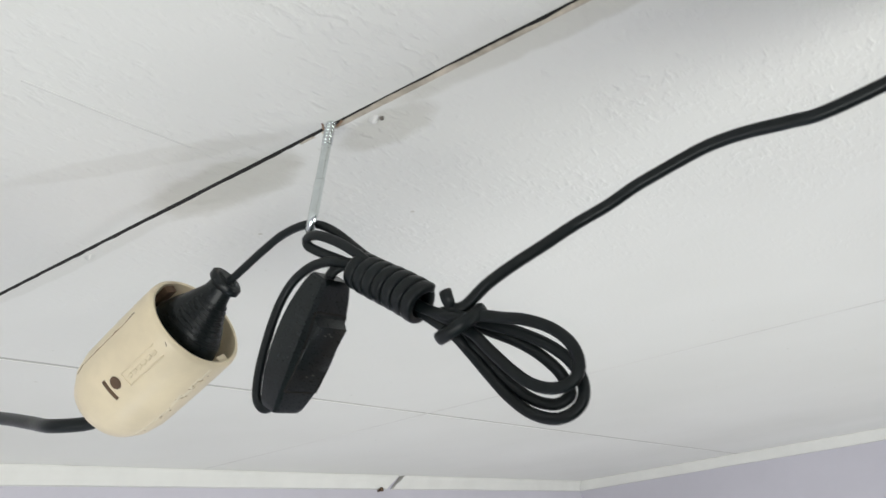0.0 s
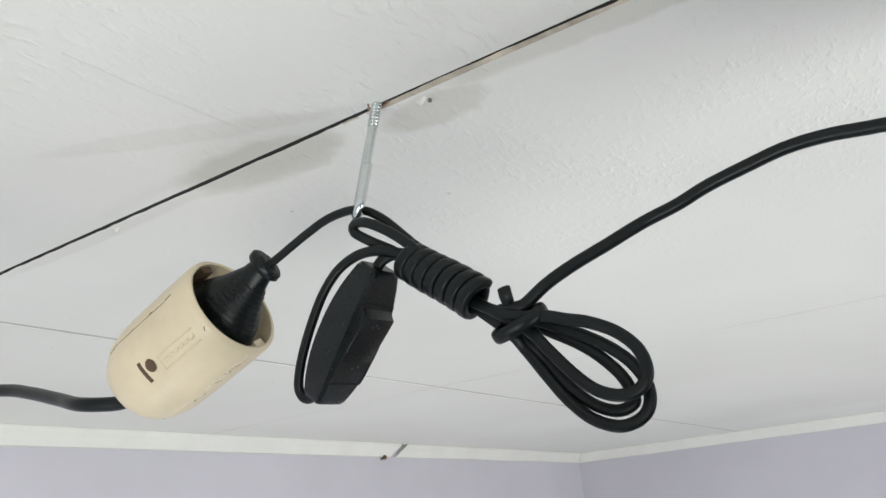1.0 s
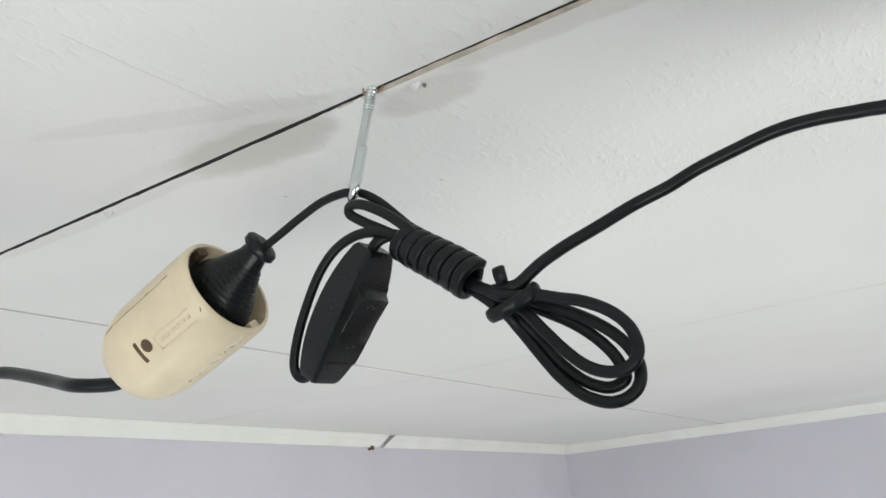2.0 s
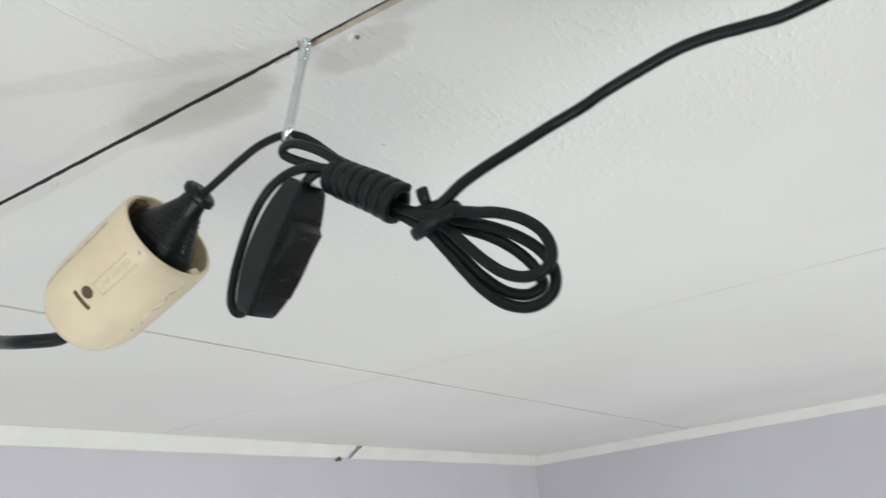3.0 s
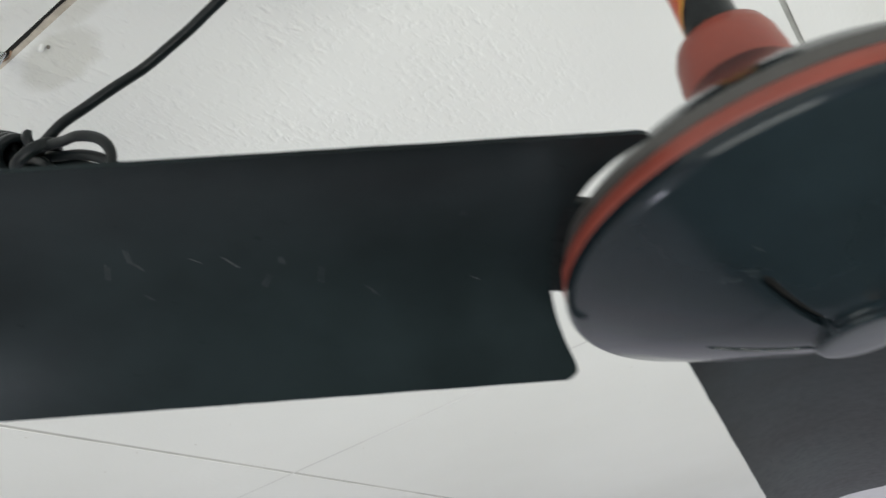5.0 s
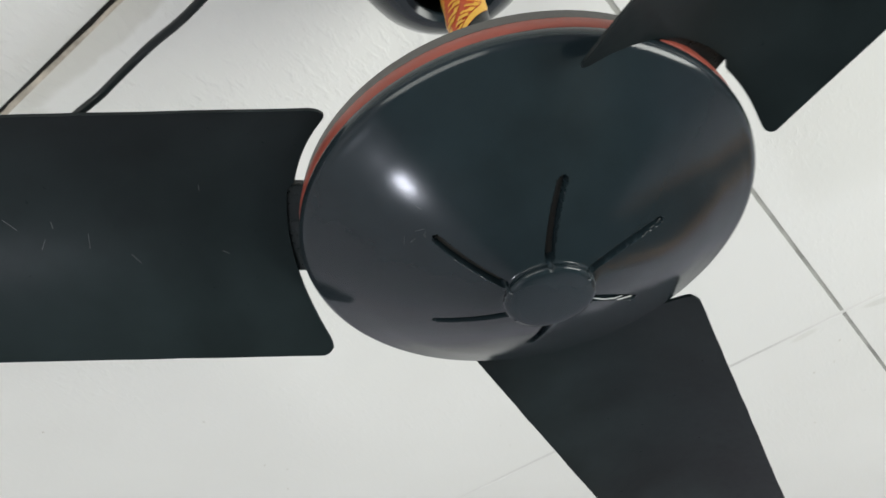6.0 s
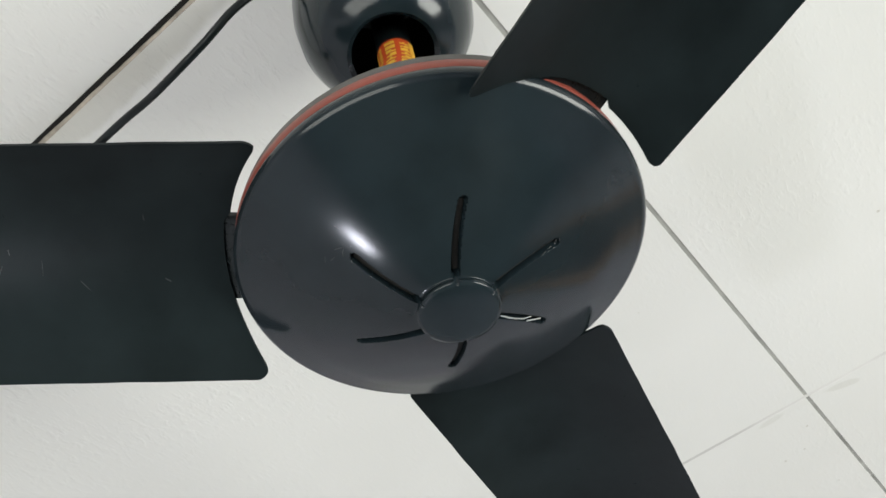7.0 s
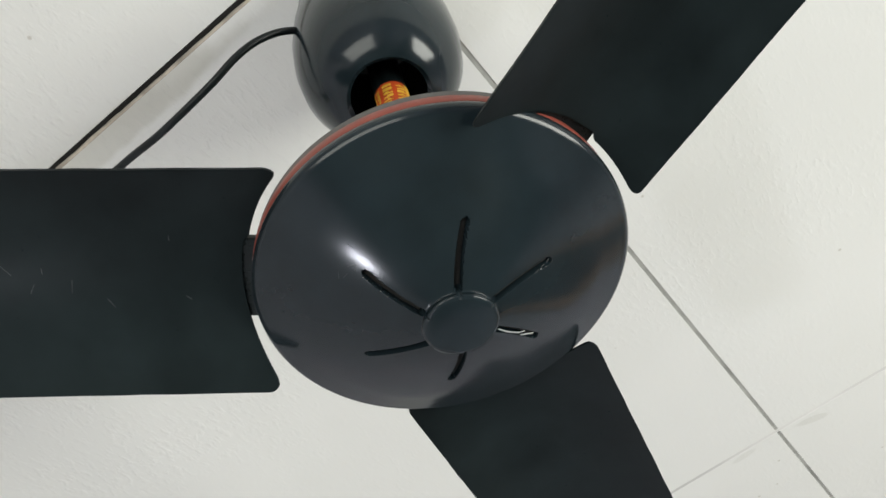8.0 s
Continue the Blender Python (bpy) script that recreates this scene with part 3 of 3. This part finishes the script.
# ---- the hook and the nail ----
HOOK = thing("screw_hook", "zinc-plated steel screw hook driven into the ceiling joint", "hook", (0, 0, CZ))


def hook():
    lean = Vector((-0.0038, -0.0135, -0.0545))
    top = Vector((0.0040, -0.0002, CZ + 0.006))
    axis = lean.normalized()
    p1 = top + axis * 0.052
    open_dir = Vector((0.74, -0.66, 0.0))
    open_dir = (open_dir - axis * open_dir.dot(axis)).normalized()
    path = [top + axis * d for d in (0, 0.01, 0.02, 0.03, 0.04, 0.05, 0.0545)]
    c = top + axis * 0.0572 + open_dir * 0.0042
    for k in range(0, 13):
        a = math.pi * k / 12
        path.append(c - open_dir * 0.0042 * math.cos(a) + axis * 0.0048 * math.sin(a))
    path += [c + open_dir * 0.0043 - axis * 0.006, c + open_dir * 0.0044 - axis * 0.012, c + open_dir * 0.0048 - axis * 0.0155]
    part("shank", sweep("shank", spline(path, 0.0008), 0.0019, 0.0019, lambda t, q: Vector((1, 0.2, 0.1)), ring=20, square=2), M_STEEL, HOOK)
    # thread
    turns = []
    side = axis.orthogonal().normalized()
    other = axis.cross(side)
    for i in range(8 * 20 + 1):
        a = 2 * math.pi * i / 20
        d = 0.0045 + 0.0017 * i / 20
        turns.append(top + axis * d + (side * math.cos(a) + other * math.sin(a)) * 0.0019)
    part("thread", sweep("thread", turns, 0.00045, 0.00034, lambda t, q: axis, ring=8, square=2), M_STEEL, HOOK, "screw thread of the hook")
    return c, open_dir


hook()
hole = thing("torn_hole_edge", "rusty torn paint round the hook's hole", "paint damage", (0, 0, CZ))
rim_pts = [(0.0045 * math.cos(a) * (1 + 0.25 * math.sin(3 * a)) + 0.003, -0.0012 + 0.0034 * math.sin(a), CZ + 0.0006) for a in np.linspace(0.6, 4.2, 14)]
part("flake", sweep("flake", spline(rim_pts), 0.0009, 0.0005, lambda t, q: Vector((0, 0, 1)), ring=8), M_RUST, hole)


def nail(x, y, name, label):
    n = thing(name, label, "nail", (x, y, CZ))
    lump = [(0.0001, -0.0026), (0.0010, -0.0024), (0.0020, -0.0014), (0.0030, 0.0002), (0.0034, 0.001)]
    me = turned("plaster_lump", lump, (x, y, CZ), segments=20, squash=0.6)
    for v in me.vertices:
        v.co += Vector((0.0009, 0.0007, 0.0003)) * noise.noise(v.co * 700)
    part("plaster_lump", me, M_TRIM, n)
    if x > 0:
        part("head", turned("head", [(0.0003, -0.0020), (0.0008, -0.0019), (0.0009, -0.0012), (0.0007, -0.001), (0.0007, 0.001)], (x + 0.0030, y + 0.0018, CZ + 0.0006), segments=16), M_NAIL, n, "dull nail head")


ridge = new("ceiling_paint_ridge", sweep("ceiling_paint_ridge", spline([(-0.0518, -0.1045, CZ), (-0.0517, -0.0708, CZ - 0.0001), (-0.0512, -0.0303, CZ)], 0.002), 0.0005, 0.0003, lambda t, q: Vector((1, 0, 0)), ring=8, square=2))
ridge.data.materials.append(M_TRIM)
tagged(ridge, "fine pale ridge of paint on the ceiling", "ceiling", kind="structure")

nail(0.0185, 0.0085, "nail", "dull nail in a lump of filler on the ceiling")
nail(-0.182, 0.006, "filler_lump", "small white lump of filler on the ceiling")

wall_nail = thing("wall_nail", "small dark nail in the wall under the cornice crack", "nail", (WX0, 1.0, CZ - 0.03))
part("shaft", turned("shaft", [(0.002, -0.004), (0.002, 0.008), (0.0042, 0.0085), (0.0042, 0.0105), (0.0015, 0.0114)], (WX0, 1.005, CZ - 0.0275), (1, 0, 0.2), (0, 1, 0), 16), M_DARK_BROWN, wall_nail)

# ---- the fan's cord: bundle, switch and plug ----
CORD = thing("power_cord", "black flat fan cord wound into a bundle on the hook", "power cord", (0.0, -0.018, 2.545))
Y0 = -0.018
CW, CT = 0.0017, 0.00145


def flat(t, q):
    return Vector((t.z, 0, -t.x)) if abs(t.x) + abs(t.z) > 1e-4 else Vector((1, 0, 0))


def strand(name, pts, label="", wide=CW, thick=CT):
    return part(name, sweep(name, spline(pts, 0.0008), wide, thick, flat), M_CABLE, CORD, label)


def bundle():
    # over the hook to the plug
    strand("plug_cable", [(-0.0471, -0.0170, 2.5387), (-0.0374, -0.0170, 2.5420), (-0.0252, -0.0165, 2.5468), (-0.0134, -0.0160, 2.5505), (-0.0022, -0.0155, 2.5509), (0.0057, -0.0150, 2.5484), (0.0131, -0.0145, 2.5429), (0.0205, -0.0145, 2.5353), (0.0267, -0.0150, 2.5287), (0.0351, -0.0160, 2.5191), (0.0481, -0.0160, 2.5081)])
    strand("end_loop", [(0.0433, -0.0190, 2.5097), (0.0333, -0.0200, 2.5214), (0.0273, -0.0210, 2.5283), (0.0189, -0.0210, 2.5354), (0.0092, -0.0205, 2.5414), (0.0025, -0.0190, 2.5430), (0.0015, -0.0180, 2.5404), (0.0081, -0.0175, 2.5353), (0.0182, -0.0175, 2.5288), (0.0263, -0.0170, 2.5226), (0.0414, -0.0160, 2.5100)], wide=0.0019)
    # coil
    a, b = Vector((0.0215, Y0 + 0.001, 2.5262)), Vector((0.0531, Y0 + 0.001, 2.5019))
    axis = (b - a).normalized()
    up, dep = Vector((-axis.z, 0, axis.x)), Vector((0, 1, 0))
    pts = []
    turns = 7
    for i in range(turns * 36 + 1):
        f = i / (turns * 36)
        g = 2 * math.pi * turns * f
        wob = 0.0002 * math.sin(5.3 * f * turns)
        pts.append(a + axis * ((b - a).length * (0.06 + 0.88 * f)) + (up * math.cos(g) + dep * math.sin(g)) * (0.0057 + 0.0006 * f + wob))
    part("coil", sweep("coil", pts, 0.00232, 0.0016, lambda t, q: axis, ring=18, square=4.0), M_CABLE, CORD, "cord wound seven times round the bundle")
    # a short end that stands out of the bundle
    strand("loose_turn", [(0.0619, -0.0165, 2.4978), (0.0629, -0.0190, 2.4994), (0.0632, -0.0205, 2.5015), (0.0629, -0.0205, 2.5037)], wide=0.0022)
    # knot
    c = Vector((0.0657, -0.0180, 2.4922))
    k1 = Vector((0.0072, 0.0025, 0.0034)).normalized()
    k2 = Vector((0.55, -0.78, -0.30))
    k2 = (k2 - k1 * k2.dot(k1)).normalized()
    kn = k1.cross(k2)
    pts = [c + k1 * 0.0083 * math.cos(2 * math.pi * k / 56) + k2 * 0.0062 * math.sin(2 * math.pi * k / 56) for k in range(56)]
    part("knot", sweep("knot", pts, 0.0023, 0.0015, lambda t, q: kn, closed=True), M_CABLE, CORD, "turn of cord tied round the bundle")
    # right-hand loops, the first in front
    loops = [
        [(0.0396, -0.0170, 2.5092), (0.0551, -0.0180, 2.4993), (0.0659, -0.0190, 2.4943), (0.0746, -0.0184, 2.4925), (0.0811, -0.0179, 2.4902), (0.0885, -0.0180, 2.4876), (0.0957, -0.0165, 2.4836), (0.1008, -0.0155, 2.4783), (0.1025, -0.0145, 2.4729), (0.1017, -0.0145, 2.4684), (0.0980, -0.0150, 2.4656), (0.0922, -0.0155, 2.4657), (0.0865, -0.0163, 2.4684), (0.0807, -0.0164, 2.4738), (0.0742, -0.0168, 2.4817), (0.0684, -0.0174, 2.4891), (0.0591, -0.0180, 2.4963), (0.0419, -0.0170, 2.5086)],
        [(0.0375, -0.0140, 2.5094), (0.0527, -0.0140, 2.5002), (0.0632, -0.0140, 2.4961), (0.0726, -0.0131, 2.4913), (0.0818, -0.0126, 2.4866), (0.0902, -0.0115, 2.4811), (0.0961, -0.0100, 2.4755), (0.0996, -0.0095, 2.4696), (0.1003, -0.0095, 2.4643), (0.0984, -0.0095, 2.4601), (0.0941, -0.0100, 2.4577), (0.0887, -0.0105, 2.4577), (0.0817, -0.0106, 2.4610), (0.0751, -0.0110, 2.4676), (0.0695, -0.0116, 2.4757), (0.0642, -0.0130, 2.4844), (0.0592, -0.0155, 2.4919), (0.0411, -0.0160, 2.5080)],
        [(0.0357, -0.0110, 2.5110), (0.0516, -0.0120, 2.5009), (0.0621, -0.0120, 2.4960), (0.0712, -0.0108, 2.4898), (0.0803, -0.0103, 2.4841), (0.0869, -0.0094, 2.4786), (0.0920, -0.0080, 2.4723), (0.0945, -0.0075, 2.4665), (0.0945, -0.0075, 2.4638), (0.0912, -0.0080, 2.4622), (0.0873, -0.0085, 2.4626), (0.0815, -0.0085, 2.4656), (0.0753, -0.0100, 2.4720), (0.0696, -0.0106, 2.4799), (0.0647, -0.0130, 2.4875), (0.0567, -0.0140, 2.4962), (0.0399, -0.0140, 2.5088)],
    ]
    for pts in loops:
        strand("loop", pts, wide=0.0019)
    # up to the fan
    strand("feed_cable", [(0.0590, -0.0175, 2.4978), (0.0657, -0.0180, 2.4973), (0.0685, -0.0170, 2.4983), (0.0754, -0.0150, 2.5033), (0.0834, -0.0110, 2.5083), (0.0934, -0.0070, 2.5130), (0.1041, -0.0020, 2.5185), (0.1156, 0.0000, 2.5219), (0.1250, 0.0020, 2.5257), (0.1363, 0.0025, 2.5282), (0.1489, 0.0030, 2.5305), (0.1606, 0.0030, 2.5304), (0.1730, 0.0030, 2.5287), (0.1848, 0.0025, 2.5275), (0.2120, 0.0020, 2.5310), (0.2300, 0.0022, 2.5385), (0.2420, 0.0060, 2.5460), (0.2530, 0.0150, 2.5540), (0.2650, 0.0320, 2.5600)], wide=0.0020, thick=0.0018)


def switch():
    up = Vector((0.0316, -0.004, 0.0393)).normalized()
    p = Vector((0.78, 0, -0.62))
    p = (p - up * p.dot(up)).normalized()
    e = up.cross(p)
    if e.y > 0:
        e = -e
    c = Vector((-0.0036, -0.0170, 2.5031))
    up, p, e = up * 1.042, p * 1.042, e * 1.042
    def shell(name, l0, l1, halfp, halfe, offset_p, bulge, end):
        verts, faces = [], []
        n, ring = 40, 32
        for i in range(n + 1):
            f = i / n
            s = 2 * f - 1
            k = end + (1 - end) * (1 - abs(s) ** 2.2)
            if i in (0, n):
                k *= 0.9
            for j in range(ring):
                a = 2 * math.pi * j / ring + math.pi / ring
                x, y = math.cos(a), math.sin(a)
                sq = (abs(x) ** 16 + abs(y) ** 16) ** (-1 / 16)
                verts.append(c + up * (l0 + (l1 - l0) * f) + p * (offset_p + x * sq * halfp * k) + e * (y * sq * halfe * (bulge + (1 - bulge) * k)))
        for i in range(n):
            for j in range(ring):
                l = (j + 1) % ring
                faces.append((i * ring + j, i * ring + l, (i + 1) * ring + l, (i + 1) * ring + j))
        faces.append(tuple(reversed(range(ring))))
        faces.append(tuple(n * ring + j for j in range(ring)))
        me = mesh_of(name, verts, faces)
        bm = bmesh.new()
        bm.from_mesh(me)
        me2 = from_bm(name, bm, True, 30)
        return me2
    body = part("switch_body", shell("switch_body", -0.0255, 0.0255, 0.0074, 0.0098, 0, 0.25, 0.55), M_PLASTIC, CORD, "black plastic in-line cord switch")
    bm = bmesh.new()
    add_box(bm, -0.0155, 0.0135, -0.0072, 0.0072, 0, 0.0030, 0.0003)
    for v in bm.verts:
        l, q, h = v.co
        k = 0.55 + 0.45 * (1 - abs(l / 0.0255) ** 2.2)
        rise = 0.0074 * k - 0.0014 + h * (0.35 + 1.05 * (l + 0.0155) / 0.026)
        if l > 0.012 and h > 0.002:
            l -= 0.0032
        v.co = c + up * l + e * q + p * rise
    rocker = part("rocker", from_bm("rocker", bm, True), M_PLASTIC, body, "raised black rocker button")
    # near-black strips on the body paint the shade in the gaps round the rocker
    for l in (0.0141, -0.0161):
        k = 0.55 + 0.45 * (1 - abs(l / 0.0255) ** 2.2)
        pts = [c + up * l + e * (-0.0068 + 0.0136 * i / 6) + p * (0.0074 * k) for i in range(7)]
        part("groove_shade", sweep("groove_shade", pts, 0.00045, 0.0003, lambda t, q: up, ring=8), M_GAP_SHADE, body, "near-black strip painting the shaded gap at the end of the rocker")
    for q in (-0.0074, 0.0074):
        pts = []
        for i in range(13):
            l = -0.0161 + 0.0302 * i / 12
            pts.append(c + up * l + e * q + p * (0.0074 * (0.55 + 0.45 * (1 - abs(l / 0.0255) ** 2.2)) - 0.0001))
        part("groove_shade", sweep("groove_shade", pts, 0.00045, 0.0003, lambda t, r: e, ring=8), M_GAP_SHADE, body, "near-black strip painting the shaded gap along the rocker")
    for l, q in ((0.0070, 0.002), (0.0070, -0.001), (0.0078, 0.0005), (-0.0095, 0.001), (-0.0088, -0.0015)):
        bm = bmesh.new()
        add_box(bm, -0.0005, 0.0005, -0.0002, 0.0002, -0.0001, 0.0001)
        k = 0.55 + 0.45 * (1 - abs(l / 0.0255) ** 2.2)
        for v in bm.verts:
            x, y, h = v.co
            v.co = c + up * (l + y) + e * (q + x) + p * (0.0074 * k - 0.0014 + 0.0030 * (0.35 + 1.05 * (l + 0.0155) / 0.026) + h)
        part("print_bar", from_bm("print_bar", bm), M_RIM, rocker)
    # cord along the switch's back and into its foot, and from its head into the coil
    strand("switch_cable", [(0.0362, -0.0180, 2.5162), (0.0282, -0.0195, 2.5231), (0.0192, -0.0205, 2.5274), (0.0115, -0.0205, 2.5298), (0.0034, -0.0205, 2.5299), (-0.0052, -0.0205, 2.5268), (-0.0127, -0.0205, 2.5200), (-0.0190, -0.0205, 2.5101), (-0.0242, -0.0205, 2.4991), (-0.0272, -0.0200, 2.4900), (-0.0275, -0.0190, 2.4856), (-0.0251, -0.0180, 2.4831), (-0.0200, -0.0180, 2.4840)], wide=0.0019)
    strand("switch_lead", [(0.0100, -0.0195, 2.5215), (0.0150, -0.0190, 2.5262), (0.0220, -0.018, 2.5265), (0.030, -0.017, 2.520)], wide=0.0022)


PM = Vector((-0.0666, -0.0155, 2.5287))
PA = Vector((0.915, 0.05, 0.395)).normalized()


def plug():
    PB = (PA + Vector((0.0, -0.04, 0.16))).normalized()
    prof = [(0.0150, -0.016), (0.0162, -0.0155), (0.0164, -0.008), (0.0157, -0.003), (0.0132, 0.002), (0.0102, 0.007), (0.0078, 0.012), (0.0062, 0.0155), (0.0056, 0.0185), (0.0054, 0.0200), (0.0068, 0.0203), (0.0075, 0.0210), (0.0075, 0.0232), (0.0067, 0.0240), (0.0045, 0.0242), (0.0040, 0.0250)]
    prof = [(r * 1.04, h * 1.04) for r, h in prof]
    across = Vector((0.3, 0.35, -0.9))
    at = PM + Vector((0, -0.0015, -0.0005))
    body = part("plug", turned("plug", prof, at, PB, across, 64, squash=0.68), M_PLASTIC, CORD, "black moulded plug with a flange")
    x = (across - PB * across.dot(PB)).normalized()
    y = PB.cross(x)
    for k in range(8):
        h = -0.001 + k * 0.0021
        r = np.interp(h, [q[1] for q in prof[1:10]], [q[0] for q in prof[1:10]])
        pts = []
        for i in range(15):
            g = radians(-112 + 150 * i / 14)
            pts.append(at + PB * h + x * ((r + 0.0001) * math.cos(g)) + y * ((r + 0.0001) * 0.68 * math.sin(g)))
        part("grip_rib", sweep("grip_rib", pts, 0.0005, 0.0003, lambda t, q: PB, ring=8, square=2), M_PLASTIC, body)


bundle()
switch()
plug()

# ---- the cream socket with its own cord ----
SOCKET = thing("extension_socket", "aged cream plastic extension socket with scuffs, hanging on its plug", "socket", tuple(PM))


def socket():
    R = 0.0216
    wall_t = 0.0021
    prof = [(R, -0.001), (R + 0.0003, -0.0025), (R + 0.0004, -0.012), (R + 0.0002, -0.030), (R - 0.0001, -0.044), (R - 0.0016, -0.0515), (R - 0.0050, -0.0580), (R - 0.0100, -0.0620), (0.006, -0.0640), (0.0034, -0.0640), (0.0034, -0.024), (0.012, -0.022), (R - wall_t - 0.0008, -0.020), (R - wall_t, -0.004), (R - wall_t + 0.0002, -0.0003), (R - 0.001, 0.0)]
    across = Vector((0.3, -0.9, -0.2))
    me = turned("socket_body", prof, PM, PA, across, 128, shut=True)
    body = part("socket_body", me, M_CREAM, SOCKET)
    x = (Vector((0.72, -0.62, -0.30)) - PA * Vector((0.72, -0.62, -0.30)).dot(PA)).normalized()
    y = PA.cross(x)
    if y.z < 0:
        y = -y
    def on(h, g, off=0.0):
        r = np.interp(-h, [-q[1] for q in prof[:9]], [q[0] for q in prof[:9]]) + off
        return PM + PA * h + (x * math.cos(g) + y * math.sin(g)) * r
    def bar(name, h0, h1, g0, g1, w, mat, holder, off=0.0, label=""):
        pts = [on(h0 + (h1 - h0) * i / 8, g0 + (g1 - g0) * i / 8, off) for i in range(9)]
        return part(name, sweep(name, pts, w, 0.00025, lambda t, q: t.cross((q - PM) - PA * (q - PM).dot(PA)), ring=8), mat, holder, label)
    # the two dark holes of the wall side, painted as dark brown shapes on the surface
    bar("slit", -0.0360, -0.0360, -0.06, 0.36, 0.0009, M_DARK_BROWN, body, 0.0, "dark slit in the socket")
    verts = [on(-0.0315 + 0.0024 * math.sin(k * math.pi / 12), 0.18 + 0.125 * math.cos(k * math.pi / 12), 0.0002) for k in range(24)]
    part("screw_hole", mesh_of("screw_hole", verts + [on(-0.0315, 0.18, 0.00015)], [(k, (k + 1) % 24, 24) for k in range(24)]), M_DARK_BROWN, body, "dark round screw hole")
    # raised frame with unreadable moulded print
    for h0, h1, g0, g1 in ((-0.027, -0.007, -0.05, -0.05), (-0.027, -0.007, 0.22, 0.22), (-0.027, -0.027, -0.05, 0.22)):
        bar("moulded_line", h0, h1, g0, g1, 0.0003, M_CREAM, body, 0.0001)
    for k in range(6):
        bar("print_bar", -0.025 + k * 0.003, -0.023 + k * 0.003, 0.08, 0.10, 0.0007, M_CREAM, body, 0.0001)
    # scuffs
    rnd = random.Random(7)
    for k in range(9):
        h = -0.056 + 0.0058 * k
        g = -0.96 + rnd.gauss(0, 0.02)
        bar("worn_edge", h, h + 0.0068, g, g + rnd.gauss(0, 0.03), 0.0005 + 0.0006 * rnd.random(), M_WORN, body, -0.00017, "pale worn edge of the socket")
    for k in range(26):
        h = -0.060 + rnd.random() * 0.056
        g = -0.98 + rnd.gauss(0, 0.045)
        bar("scuff", h, h + 0.0003 + 0.0016 * rnd.random() ** 2, g, g + rnd.gauss(0, 0.03), 0.00016 + 0.00016 * rnd.random(), M_DIRT, body, -0.00005)
    for h, g, w in ((-0.0625, -0.72, 0.0004), (-0.0612, -0.82, 0.0003), (-0.0035, 0.02, 0.0002)):
        bar("scuff", h, h + 0.0012, g, g + 0.07, w, M_DARK_BROWN, body, -0.0001)
    bar("seam_dirt", -0.050, -0.014, 1.03, 1.00, 0.00010, M_DIRT, body, 0.0, "thin line of dirt along the moulding seam")
    for k in range(4):
        h = -0.048 + rnd.random() * 0.035
        bar("scuff", h, h + 0.001 + 0.003 * rnd.random(), 1.02, 1.04, 0.00016, M_DARK_BROWN, body)
    # notch and rib at the mouth
    for g in (1.9, 4.9):
        bm = bmesh.new()
        add_box(bm, -0.012, -0.0015, -0.003, 0.003, -0.0016, 0.0016, 0.0004)
        for v in bm.verts:
            h, q, d = v.co
            r = R - wall_t - 0.0012 + d
            v.co = PM + PA * h + (x * math.cos(g + q / r) + y * math.sin(g + q / r)) * r
        part("earth_clip", from_bm("earth_clip", bm, True), M_DARK_BROWN if g < 2 else M_CREAM, body)
    end = PM - PA * 0.0640
    pts = [end + PA * 0.02, end - PA * 0.001, end - PA * 0.008 + Vector((0, 0, -0.0002)), (-0.150, -0.026, 2.5015), (-0.1732, -0.022, 2.5075), (-0.205, -0.018, 2.5160), (-0.2333, -0.017, 2.5220), (-0.30, -0.02, 2.530), (-0.45, -0.03, 2.535), (-0.62, -0.04, 2.545), (-0.818, -0.05, 2.560)]
    part("cable", sweep("cable", spline(pts, 0.0015), 0.0031, 0.0031, lambda t, q: Vector((0, 0, 1)), ring=16, square=2), M_CABLE, SOCKET, "round black cable")


socket()
SOCKET.scale = (1.04, 1.04, 1.04)
